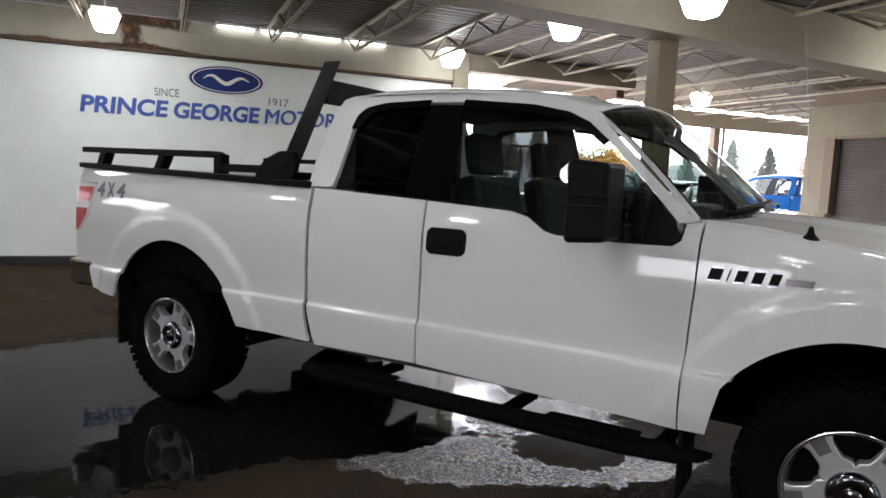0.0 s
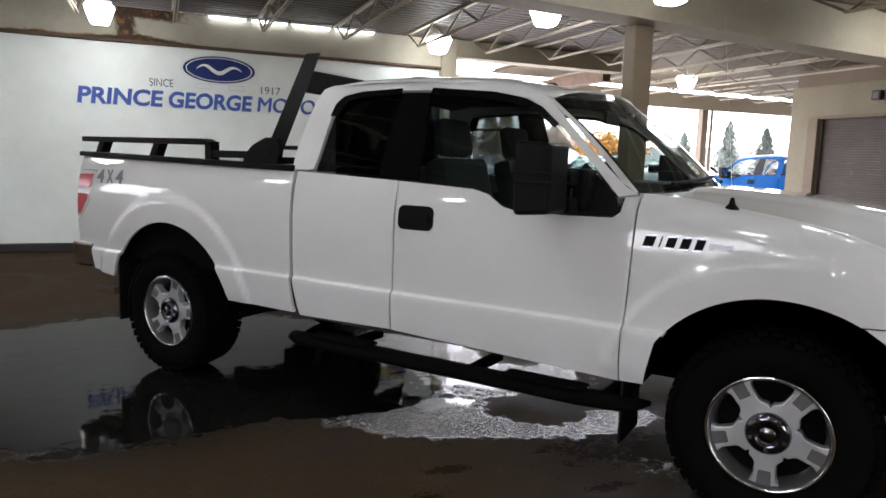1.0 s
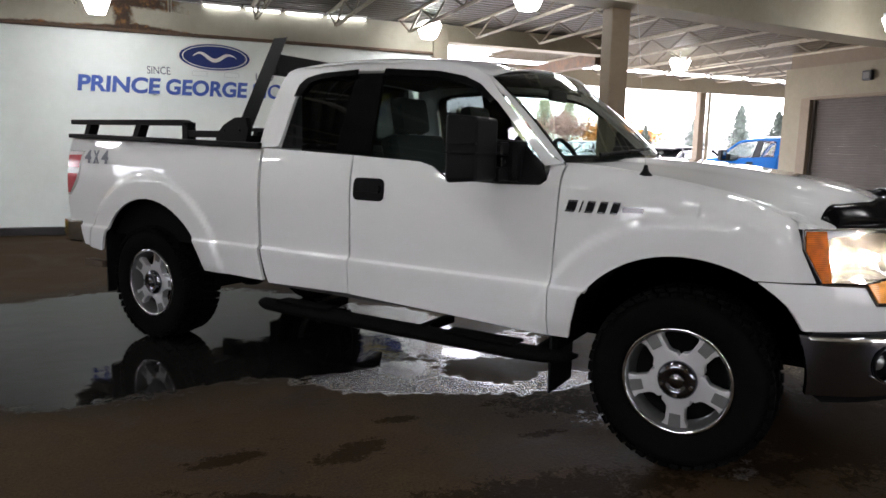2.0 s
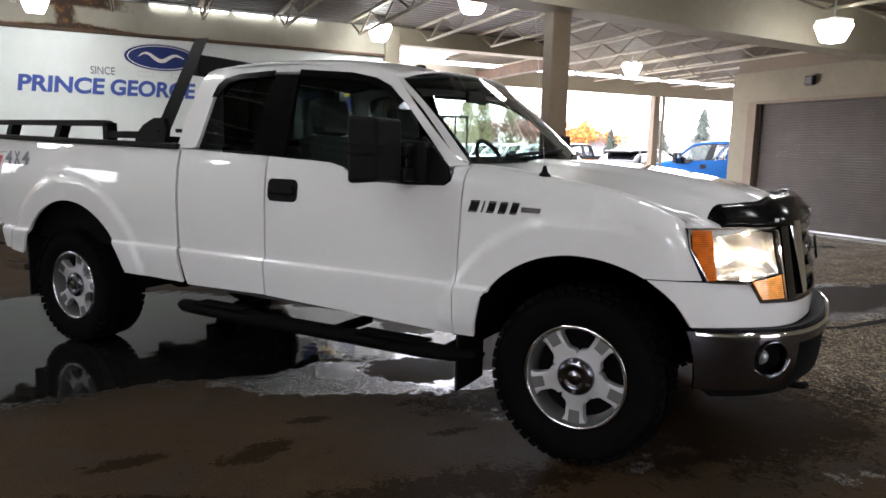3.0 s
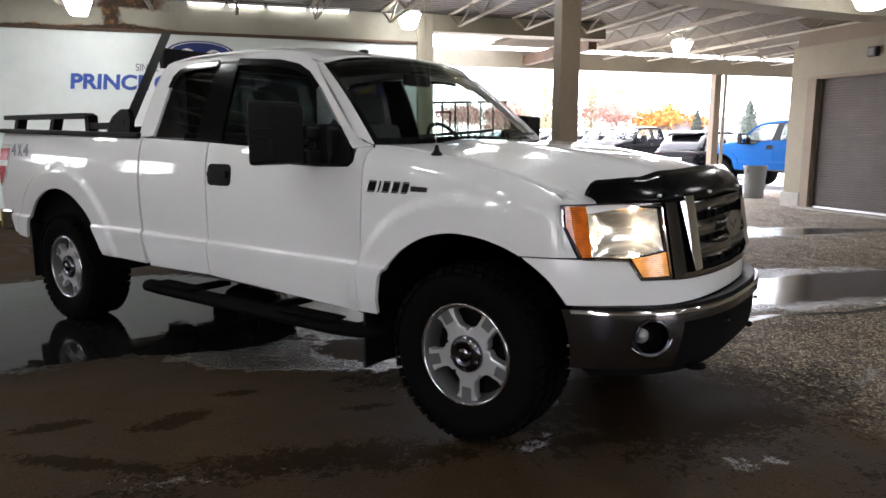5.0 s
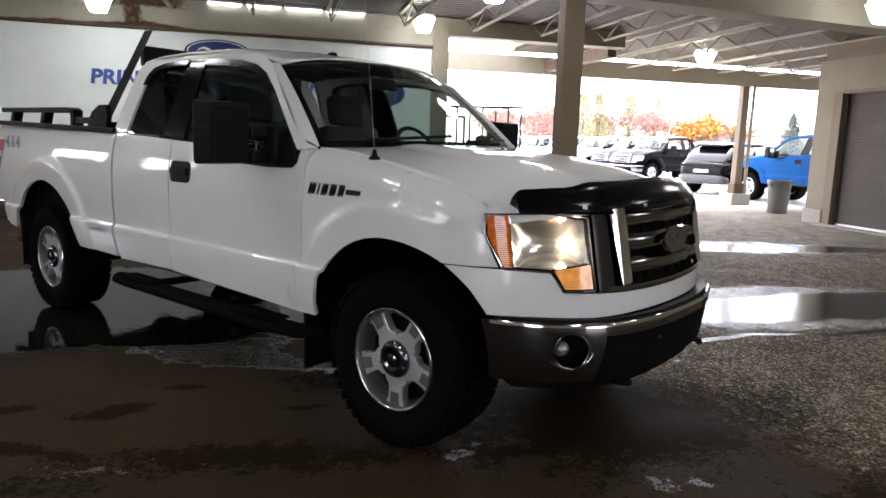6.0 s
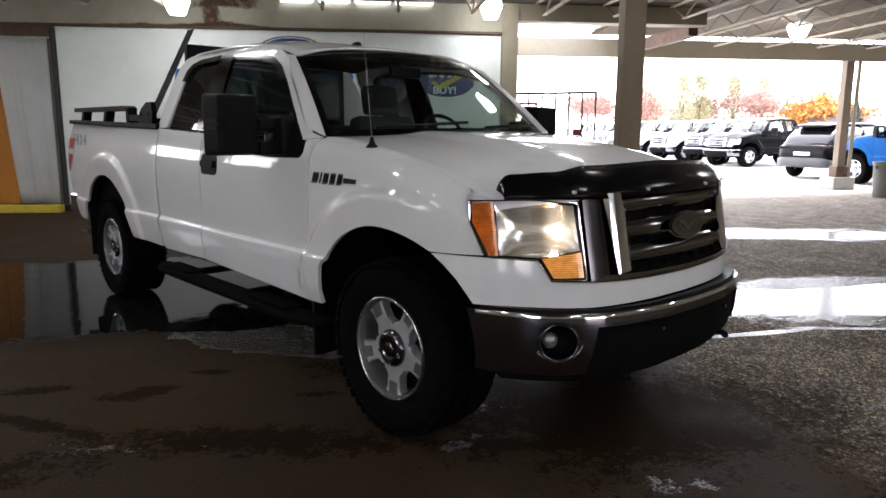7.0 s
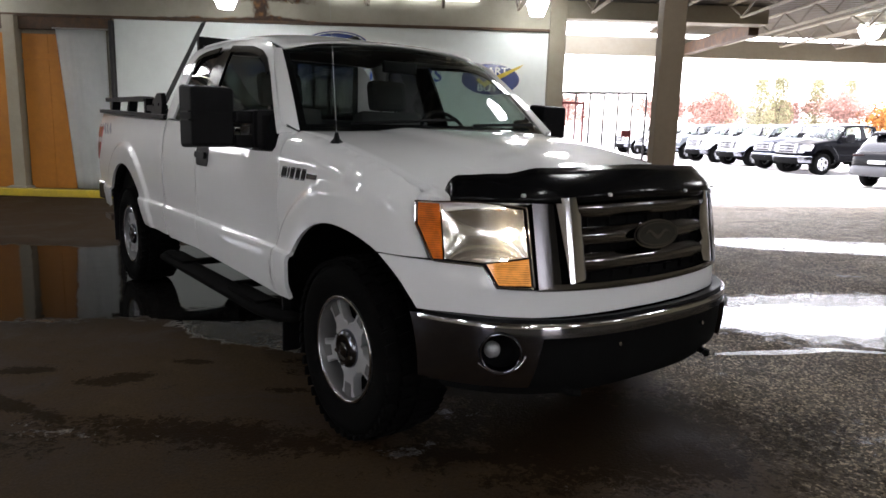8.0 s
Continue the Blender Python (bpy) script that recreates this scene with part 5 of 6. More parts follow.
# whip antenna on the fender
ab = lathe([(.034, 0), (.03, .012), (.014, .03), (.008, .055), (.001, .058)], 16)
ab.transform(pose(-.216, -.868, 1.296))
antenna = part("antenna_base", ab, M_PLASTIC, truck, "black antenna base", smooth=True)
part("antenna_mast", tubed((-.216, -.868, 1.34), (-.30, -.868, 2.08), .0010, .0006, n=6), M_GALV, antenna)


# wheels
def wheel_set():
    tyre = lathe([(.236, .12), (.262, .165), (.31, .185), (.35, .180), (.380, .160), (.392, .12), (.394, 0), (.392, -.095), (.380, -.122), (.35, -.136), (.31, -.138), (.262, -.128), (.243, -.116), (.236, -.10)], 56, "Y", closed=True)
    return tyre


def wheel_at(name, x, z, s):
    """Hub at (x, z); s: -1 on the right, so that the face looks outwards."""
    w = part("wheel", wheel_set(), M_RUBBER, truck, "wheel with a knobbly all-terrain tyre", smooth=True)
    w.matrix_basis = pose(x, s * .835, z) if s < 0 else pose(x, s * .835, z, 0, 0, 180)
    tread = bmesh.new()
    n = 46
    for k in range(n):
        a = 360 * k / n
        for y0, y1, da in ((-.136, -.085, 0), (-.075, -.012, 3.2), (.012, .09, 1.0), (.10, .172, 4.0)):
            r0 = .377 if abs(y0 + y1) > .2 else .389
            m = pose(0, 0, 0, 0, a + da, 0)
            b = bmesh.ops.create_cube(tread, size=1, matrix=m @ Matrix.Translation((r0 + .012, (y0 + y1) / 2, 0)) @ Matrix.Rotation(radians(12 if y0 < 0 else -12), 4, "X") @ Matrix.Diagonal((.019, y1 - y0, .040, 1)))
    part("tread", tread, M_RUBBER, w)
    rim = lathe([(.200, .09), (.222, .09), (.236, -.095), (.243, -.112), (.238, -.120), (.228, -.118), (.222, -.104), (.214, -.06), (.206, .06)], 48, "Y", closed=True)
    rim = part("rim", rim, M_DULL, w, "silver five-spoke alloy rim", smooth=True)
    part("rim_lip", lathe([(.225, -.1195), (.231, -.1235), (.238, -.1235), (.2435, -.119), (.238, -.117), (.230, -.117)], 48, "Y", closed=True), M_SIDEBAR, rim, "polished rim lip", smooth=True)
    part("rim_back", lathe([(.205, -.02), (.02, -.02), (.02, 0), (.205, 0)], 32, "Y", closed=True), M_UNDER, rim, "dark brake parts")
    for k in range(5):
        a = 270 + 72 * k + (0 if x > -1 else 20)
        pts = [(.05, -.060), (.105, -.064), (.122, -.046), (.136, -.041), (.19, -.044), (.205, -.052), (.222, -.066), (.230, -.03), (.232, 0), (.230, .03), (.222, .066), (.205, .052), (.19, .044), (.136, .041), (.122, .046), (.105, .064), (.05, .060)]
        sp = prism(pts, -.092, -.045, "Y", bevel=0.006)
        sp.transform(pose(0, 0, 0, 0, -a, 0))
        spk = part("spoke", sp, M_ALLOY, rim)
        pk = prism([(.160, -.024), (.222, -.028), (.224, .028), (.160, .024)], -.0955, -.09, "Y", bevel=0.002)
        pk.transform(pose(0, 0, 0, 0, -a, 0))
        part("pocket", pk, M_DULL, rim, "recessed spoke pocket")
    cap = lathe([(.088, -.085), (.088, -.100), (.080, -.112), (.050, -.122), (.046, -.118), (.001, -.118)], 30, "Y")
    cap = part("hub_cap", cap, M_BUMPER, rim, "chrome hub cap", smooth=True)
    em = lathe([(.001, -.1225), (.030, -.122), (.034, -.1185)], 20, "Y")
    part("cap_emblem", em, M_DKCHROME, rim, "dark cap centre", smooth=True)
    for k in range(5):
        a = radians(72 * k + 54)
        part("lug_cover", tubed((.067 * math.cos(a), -.10, .067 * math.sin(a)), (.067 * math.cos(a), -.121, .067 * math.sin(a)), .012, .009, n=10), M_CHROME, rim)
    return w


for x in (0.0, -3.684):
    for s in (-1, 1):
        wheel_at("wheel", x, .410 if x > -1 else .408, s)

# bed racks and headache rack
for s in (-1, 1):
    yo = s * .845
    rail = prism([(-4.69, 1.530), (-3.345, 1.522), (-3.345, 1.540), (-3.40, 1.562), (-4.69, 1.566)], yo - .045, yo + .045, "Y", bevel=0.004)
    rail = part("bed_rack", rail, M_RACK, truck, "black powder-coated bed rack")
    for x in (-4.56, -3.95, -3.42):
        leg = prism([(x, 1.425), (x + .065, 1.425), (x + .125, 1.532), (x + .06, 1.532)] if x < -3.5 else [(-3.385, 1.41), (-3.325, 1.41), (-3.325, 1.545), (-3.385, 1.545)], yo - .035, yo + .035, "Y", bevel=0.004)
        part("rack_leg", leg, M_RACK, rail)
    part("rack_shelf", boxed(-3.33, yo - .03, 1.445, -2.95, yo + .03, 1.49, bevel=0.004), M_RACK, rail)
rack = prism([(-2.985, 1.42), (-2.70, 1.42), (-2.68, 1.50), (-2.70, 1.572), (-2.80, 1.572), (-2.90, 1.53), (-2.97, 1.47)], -.935, -.90, "Y", bevel=0.006)
rack = part("headache_rack", rack, M_RACK, truck, "black steel headache rack behind the cab")
bm = prism([(-2.985, 1.42), (-2.70, 1.42), (-2.68, 1.50), (-2.70, 1.572), (-2.80, 1.572), (-2.90, 1.53), (-2.97, 1.47)], .90, .935, "Y", bevel=0.006)
part("rack_foot", bm, M_RACK, rack)
for x in (-2.90, -2.76):
    part("bolt", tubed((x, -.935, 1.49), (x, -.943, 1.49), .011, n=8), M_RACK, rack)
for s in (-1, 1):
    bm = bmesh.new()
    b = [bm.verts.new(p) for p in ((-2.83, s * .915, 1.46), (-2.69, s * .915, 1.46), (-2.665, s * .60, 2.10), (-2.785, s * .60, 2.10))]
    bm.faces.new(b)
    bmesh.ops.solidify(bm, geom=bm.faces[:], thickness=0.05)
    part("rack_post", bm, M_RACK, rack)
part("rack_beam", boxed(-2.775, -.64, 1.86, -2.72, .64, 1.995, bevel=0.006), M_RACK, rack)
for k in range(7):
    y = -.45 + .15 * k
    part("rack_bar", boxed(-2.765, y - .012, 1.43, -2.74, y + .012, 1.87), M_RACK, rack)
part("rack_sill", boxed(-2.78, -.90, 1.42, -2.72, .90, 1.46), M_RACK, rack)

# ---- roof joists ----
# joist steel darkened on the webs, for their shadowed look under the deck
M_WEB = surface("shaded_web_steel", (0.20, 0.17, 0.13), 0.6, var=0.3, big=3.0, small=30, bumpy=0.05, dirt=(0.10, 0.06, 0.035), dirt_amt=0.5)


def joist(length):
    """An open-web steel joist along Y: two angle chords and a zigzag of round bars."""
    j = thing("roof_joist", "open-web steel roof joist under the deck", "joist", group="roof joists", kind="structure")
    part("top_chord", boxed(-.03, 0, .27, .03, length, .30), M_STEEL, j)
    n = max(4, int(round(length / .55)))
    if n % 2:
        n += 1
    for x in (-.026, .012):
        part("bottom_chord", boxed(x, length / n - .04, 0, x + .013, length - length / n + .04, .027), M_STEEL, j)
    for k in range(n):
        y0, y1 = length * k / n, length * (k + 1) / n
        z0, z1 = (.28, .014) if k % 2 == 0 else (.014, .28)
        part("web_bar", tubed((0, max(y0, .02), z0), (0, min(y1, length - .02), z1), .017, n=6), M_WEB, j)
    return j


JOISTS = ((-3.0, 6.80, [-9.17 + 1.22 * k for k in range(16)]), (4.22, 4.52, [-8.87 + 1.22 * k for k in range(12)]), (4.22, 8.10, [5.77, 6.99, 8.21]), (9.0, 3.30, [9.43 + 1.22 * k for k in range(7)]), (-10.0, 6.6, [-9.17 + 2.44 * k for k in range(8)]))
for y0, length, xs in JOISTS:
    first = joist(length)
    first.matrix_world = pose(xs[0], y0, DECK_Z - .302)
    for x in xs[1:]:
        copy_thing(first, pose(x, y0, DECK_Z - .302))

# bright slot light under the deck above the sign wall
for x0, x1 in ((-2.3, -1.72), (-1.68, -1.10), (-1.06, -.42), (-.38, .30)):
    t = thing("strip_lamp", "slim fluorescent strip lamp on the wall beam", "strip lamp", pose((x0 + x1) / 2, 8.69, 3.51), "strip lamps")
    h = (x1 - x0) / 2
    part("batten", boxed(-h, -.03, .012, h, .05, .055, bevel=0.004), M_WHITE, t)
    part("tube", tubed((-h + .03, -.01, -.008), (h - .03, -.01, -.008), .018, n=12), M_TUBE, t, "lit fluorescent tube")

def hanging_lamp(hang=3.19):
    """A square-topped prismatic canopy lamp under a small housing on a drop rod."""
    l = thing("canopy_lamp", "lit white prismatic canopy lamp hung from the joists", "ceiling lamp", group="canopy lamps")
    bm = bmesh.new()
    rings = []
    for h, r in ((0, .098), (.025, .118), (.15, .160), (.205, .178), (.215, .170)):
        ring = []
        for k in range(24):
            a = 2 * math.pi * k / 24
            q = max(abs(math.cos(a)), abs(math.sin(a))) ** -0.65
            ring.append(bm.verts.new((r * q * math.cos(a), r * q * math.sin(a), h)))
        rings.append(ring)
    for a, b in zip(rings, rings[1:]):
        for k in range(24):
            bm.faces.new((a[k], a[(k + 1) % 24], b[(k + 1) % 24], b[k]))
    low = bmesh.new()
    low.faces.new([low.verts.new(v.co) for v in reversed(rings[0])])
    part("bottom_lens", low, M_LAMP_LOW, l, "brightest bottom glass")
    bmesh.ops.recalc_face_normals(bm, faces=bm.faces)
    part("refractor", bm, M_LAMP, l, "glowing white refractor", smooth=True)
    part("housing", boxed(-.15, -.15, .216, .15, .15, .275, bevel=0.012), M_WHITE, l, "white lamp housing")
    part("drop_rod", tubed((0, 0, .27), (0, 0, DECK_Z - hang), .012, n=8), M_GALV, l)
    return l


LAMPS = [(1.18, 8.05), (7.45, 9.45), (1.50, 5.24), (-3.6, 5.3), (-6.2, 5.3), (-8.6, 8.1), (-8.6, 5.3), (-3.5, 2.7), (-8.6, 2.7)]
LAMPS += [(x, y) for y in (-0.1, -2.3, -5.4, -8.1) for x in (-8.6, -3.6, 1.4, 5.6)]
first = hanging_lamp()
first.matrix_world = pose(LAMPS[0][0], LAMPS[0][1], 3.19)
for x, y in LAMPS[1:]:
    copy_thing(first, pose(x, y, 3.19))
for x, y, z in ((1.37, 2.77, 2.97), (5.45, 3.1, 2.88), (-3.68, 7.60, 3.08)):
    hanging_lamp(z).matrix_world = pose(x, y, z)

# ---- sign wall ----
sign = thing("dealer_sign", "large white wall sign with blue lettering and an oval badge", "sign", pose(0, WALL_Y, 0))
for x0, x1 in ((-5.93, -3.4505), (-3.45, -.9605), (-.96, 1.49)):
    part("panel", boxed(x0, -.03, .12, x1, .055, 3.03), M_PANEL, sign, "white sign board")


def wall_word(text, x0, x1, z0, size, material, bold, shear=0.0):
    lettering("word", text, size, pose((x0 + x1) / 2, -.036, z0, 90, 0, 0), material, sign, 0.004, shear, x1 - x0, bold, "flat letters: " + text.lower())


wall_word("PRINCE", -4.08, -2.93, 2.155, .315, M_BLUE, .011, .10)
wall_word("GEORGE", -2.86, -1.64, 2.155, .315, M_BLUE, .011, .10)
wall_word("MOTORS", -1.56, -.33, 2.155, .315, M_BLUE, .0, .10)
lettering("word", "MOTORS", .315, pose(-.9515, -.0376, 2.152, 90, 0, 0), M_BLUE, sign, 0.004, .10, 1.235, .0, "flat letters: motors")
lettering("word", "MOTORS", .315, pose(-.938, -.0368, 2.161, 90, 0, 0), M_BLUE, sign, 0.004, .10, 1.235, .0, "flat letters: motors")
wall_word("SINCE", -3.12, -2.79, 2.445, .16, M_GREY_T, .0)
wall_word("1917", -1.51, -1.21, 2.43, .16, M_GREY_T, .0)
oval_badge(.565, .225, pose(-2.13, -.036, 2.745, 90, 0, 0), sign, M_WHITE, 0.02)
for x0, x1 in ((-2.47, -2.25), (-1.99, -1.77)):
    for z in (2.45, 2.52):
        part("mount_outline", boxed(x0, -.034, z, x1, -.031, z + .004), M_GALV, sign)
    for x in (x0, x1):
        part("mount_outline", boxed(x - .002, -.034, 2.454, x + .002, -.031, 2.52), M_GALV, sign)
# round promotion sign further along the board
buy = thing("promotion_sign", "oval blue smart buy sign with a yellow tick", "sign", pose(.52, WALL_Y - .036, 2.22))
part("board", prism(ellipse(0, 0, .50, .26, 40), -.014, 0, "Y"), M_NAVY, buy, "blue oval board")
part("rim", prism(ellipse(0, 0, .52, .28, 40), -.008, 0, "Y"), M_WHITE, buy, "pale rim")
lettering("word", "SMART", .17, pose(0, -.016, .085, 90, 0, 0), M_WHITE, buy, 0.003, 0, .60, .004, "white letters: smart")
lettering("word", "BUY!", .17, pose(-.02, -.016, -.20, 90, 0, 0), M_WHITE, buy, 0.003, 0, .40, .004, "white letters: buy")
part("tick", prism([(-.20, .02), (-.12, -.06), (.0, .02), (.56, .265), (.50, .20), (.02, -.075), (-.10, -.13), (-.25, -.02)], -.022, -.015, "Y"), M_YELLOW, buy, "yellow tick")

# ---- west end: doors, curtain, kerb ----
setting("door_header", boxed(-11.9, 8.72, 2.82, -5.97, 8.80, 3.03), M_RUST, "rusty brown header above the doors", "header")
curtain = thing("vinyl_curtain", "hanging white vinyl curtain with soft folds", "curtain", pose(0, 8.70, 0))
bm = bmesh.new()
net = []
for i in range(29):
    row = []
    for j in range(13):
        v = j / 12
        x = (-6.90 + .22 * (1 - v)) * (1 - i / 28) + -6.04 * (i / 28)
        row.append(bm.verts.new((x, .012 * math.sin(i * .55 + v * 1.5) * (1.1 - v * .8) + .004 * math.sin(i * 1.7), .13 + 2.70 * v)))
    net.append(row)
for a, b in zip(net, net[1:]):
    for k in range(12):
        bm.faces.new((a[k], b[k], b[k + 1], a[k + 1]))
bmesh.ops.solidify(bm, geom=bm.faces[:], thickness=0.006)
part("sheet", bm, M_CURTAIN, curtain, smooth=True)
part("curtain_rail", tubed((-6.95, 0, 2.84), (-6.0, 0, 2.84), .014, n=10), M_GALV, curtain)
for x0, x1, nm in ((-7.50, -6.62, "orange painted plank door beside the curtain"), (-8.75, -7.76, "orange painted plank door at the wall end"), (-9.8, -8.8, "orange painted plank door at the wall end")):
    d = thing("plank_door", nm, "door", pose(x0, 8.77, .12), "orange doors")
    n = 2
    wv = (x1 - x0) / n
    for k in range(n):
        part("plank", boxed(wv * k + .002, -.03, 0, wv * (k + 1) - .002, .03, 2.63, bevel=0.003), M_ORANGE, d)
    part("rail", boxed(0, -.05, 2.20, x1 - x0, -.031, 2.30, bevel=0.004), M_ORANGE, d)
post = setting("door_post", boxed(-7.74, 8.60, 0, -7.53, 8.80, 3.03, bevel=0.01), M_CONCRETE, "cream post between the doors", "post")
setting("door_post_foot", boxed(-7.82, 8.52, 0, -7.45, 8.84, .16, bevel=0.02), M_CONCRETE_G, "concrete foot of the post", "plinth")
setting("sign_edge", boxed(-5.995, 8.68, .12, -5.94, 8.80, 3.0, bevel=0.006), M_BLACKIRON, "dark steel upright at the sign's edge", "trim")
kerb = thing("yellow_kerb", "yellow painted concrete kerb along the doors", "kerb", pose(0, 8.50, 0))
for k in range(3):
    part("kerb_block", boxed(-11.9 + 1.99 * k, -.09, 0, -9.92 + 1.99 * k, .09, .125, bevel=0.018), M_YELLOW, kerb)

# ---- roller shutter and side wall fittings ----
shutter = thing("roller_shutter", "closed grey steel roller shutter with thin slats", "roller shutter", pose(9.52, 3.4, 0))
n = 50
for k in range(n):
    z = .06 + k * .0505
    sl = prism([(.008, 0), (.008, .0503), (.003, .0503), (-.004, .043), (-.006, .025), (-.004, .007), (.003, 0)], .05, 4.42, "Y")
    sl.transform(Matrix.Translation((0, 0, z)))
    part("slat", sl, M_SHUT, shutter)
part("bottom_bar", boxed(-.03, .05, 0, .035, 4.42, .06, bevel=0.006), M_GALV, shutter)
part("guide", boxed(-.05, 4.30, 0, .06, 4.36, 2.58), M_SHUT, shutter)
part("guide", boxed(-.06, 0, 0, .06, .08, 2.58), M_SHUT, shutter)
frame_ob = thing("door_frame", "worn timber and steel jamb round the roller door", "door frame", pose(9.40, 7.80, 0))
part("jamb", boxed(-.02, -.05, 0, .16, .168, 2.60, bevel=0.006), M_COLUMN, frame_ob)
part("lintel_angle", boxed(-.02, -4.4, 2.56, .16, -.052, 2.62, bevel=0.004), M_COLUMN, frame_ob)
alarm = thing("wall_speaker", "small dark square horn speaker on the wall", "speaker", pose(9.40, 6.50, 2.94))
part("body", boxed(-.10, -.09, -.09, 0, .09, .09, bevel=0.02), M_BLACKIRON, alarm)
part("grille", boxed(-.108, -.06, -.06, -.10, .06, .06, bevel=0.004), M_BIN, alarm)
ramp_kerb = setting("door_sill", boxed(9.18, 3.3, 0, 9.40, 8.0, .035, bevel=0.012), M_CONCRETE_G, "worn concrete sill at the roller door", "sill")

# ---- posts, gate and bin at the open side ----
def canopy_post(x, y):
    p = thing("canopy_post", "rusty cream steel post on a concrete foot", "post", pose(x, y, 0), "canopy posts")
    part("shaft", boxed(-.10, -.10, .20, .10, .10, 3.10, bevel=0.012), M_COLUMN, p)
    part("collar", boxed(-.15, -.15, .30, .15, .15, .56, bevel=0.02), M_RUST, p, "rusty collar")
    ft = boxed(-.28, -.28, 0, .28, .28, .30, bevel=0.03)
    part("foot", ft, M_CONCRETE_G, p, "rough concrete foot")
    part("downpipe", tubed((.24, -.05, .3), (.26, -.05, 3.12), .045, n=12), M_CONCRETE, p, "cream downpipe")
    return p


canopy_post(10.70, 12.42)
canopy_post(16.6, 12.05)
gate = thing("security_gate", "open black iron gate with upright bars", "gate", pose(1.86, 9.3, 0))
part("top_rail", tubed((0, 0, 2.06), (1.58, 0, 2.10), .024, n=8), M_BLACKIRON, gate)
part("bottom_rail", tubed((0, 0, .15), (1.58, 0, .15), .02, n=8), M_BLACKIRON, gate)
for k in range(7):
    x = .02 + 1.54 * k / 6
    part("bar", tubed((x, 0, .12), (x, 0, 2.06 + .006 * k), .019, n=8), M_BLACKIRON, gate)
part("lock_box", boxed(1.14, -.02, 1.30, 1.32, .03, 1.42, bevel=0.006), M_REDIRON, gate, "dark red lock plate")
wicket = thing("wicket_gate", "narrow dark red iron wicket frame", "gate", pose(1.84, 9.22, 0))
for x in (0.02, .42):
    part("upright", boxed(x - .018, -.018, 0, x + .018, .018, 1.88), M_REDIRON, wicket)
part("head", boxed(0, -.018, 1.86, .44, .018, 1.90), M_REDIRON, wicket)
for x in (.15, .28):
    part("bar", tubed((x, 0, .1), (x, 0, 1.86), .010, n=6), M_REDIRON, wicket)
bin_ = thing("waste_bin", "grey ribbed plastic waste bin", "bin", pose(10.20, 10.18, 0) @ Matrix.Scale(0.86, 4))
part("barrel", lathe([(.24, 0), (.25, .02), (.275, .45), (.29, .80), (.305, .82), (.305, .86), (.29, .86), (.27, .80)], 28, caps=True), M_BIN, bin_, smooth=True)
part("rim", lathe([(.29, .84), (.315, .85), (.315, .89), (.29, .89)], 28, closed=True), M_BIN, bin_, smooth=True)
part("handle", boxed(-.33, -.06, .72, -.28, .06, .80, bevel=0.01), M_BIN, bin_)

# ---- parked vehicles outside ----
SKIP = {"headache_rack", "bed_rack", "stone_guard", "antenna_base", "seat", "rear_bench", "steering_wheel", "rear_view_mirror", "sun_visor", "running_board", "tow_hitch", "decal_letter", "badge_block", "badge_edge", "badge_bar", "load_bed", "rain_visor", "mud_flap"}


def parked_pickup(m, paint, label):
    """A plain pickup of the same make-up in another colour, its lamps off."""
    car = thing("parked_pickup", label, "pickup truck", m, "parked pickups")
    made = {truck: car}
    for o in truck.children_recursive:
        base = o.name.split(".")[0]
        if base in SKIP or o.parent not in made:
            continue
        c = o.copy()
        scene.collection.objects.link(c)
        c.parent = made[o.parent]
        made[o] = c
        mat0 = o.data.materials[0] if o.data.materials else None
        swap = {M_PAINT: paint, M_BULB: M_CHROME, M_LIT: M_REFLECT, M_CLEAR: M_SHIELD, M_GLASS: M_SHIELD, M_TINT: M_SHIELD, M_AMBER: M_REFLECT, M_AMBER_LIT: M_REFLECT}.get(mat0)
        if swap:
            c.material_slots[0].link = "OBJECT"
            c.material_slots[0].material = swap
    return car


def car_paint(name, color):
    return surface(name, color, 0.16, var=0.06, big=1.5, small=40, bumpy=0.0, coat=0.0, rvar=0.05, spec=0.035)


P_BLACK = car_paint("black_car_paint", (0.0018, 0.002, 0.003))
P_NAVY = car_paint("dark_blue_car_paint", (0.006, 0.010, 0.022))
P_GREY = car_paint("grey_car_paint", (0.14, 0.15, 0.16))
P_BLUE = car_paint("bright_blue_car_paint", (0.006, 0.06, 0.20))
P_SILVER = car_paint("silver_car_paint", (0.45, 0.46, 0.47))
parked_pickup(pose(13.2, 14.05, 0, 0, 0, 97), P_BLUE, "bright blue pickup truck parked outside the open bay")
for k, (x, y, p, lab) in enumerate(((13.9, 23.4, P_BLACK, "black pickup truck in the parked row"), (14.2, 26.0, P_NAVY, "dark blue pickup truck in the parked row"), (13.9, 29.1, P_SILVER, "silver pickup truck in the parked row"), (13.5, 32.2, M_PAINT, "white pickup truck in the parked row"), (13.1, 35.4, P_GREY, "grey pickup truck in the parked row"), (12.7, 38.6, M_PAINT, "white pickup truck in the parked row"), (12.3, 42.0, P_SILVER, "silver pickup truck in the parked row"))):
    parked_pickup(pose(x, y, 0, 0, 0, 196), p, lab)


M_SKIRT = surface("grey_bumper_plastic", (0.05, 0.05, 0.053), 0.45, var=0.15, bumpy=0.05)
P_GLOSS = surface("gloss_black_paint", (0.0025, 0.0025, 0.003), 0.2, var=0.1, bumpy=0.0, coat=0.12, spec=0.06)
M_DARKRED = surface("dark_red_lens", (0.010, 0.002, 0.002), 0.3, var=0.1, bumpy=0.0, spec=0.1)


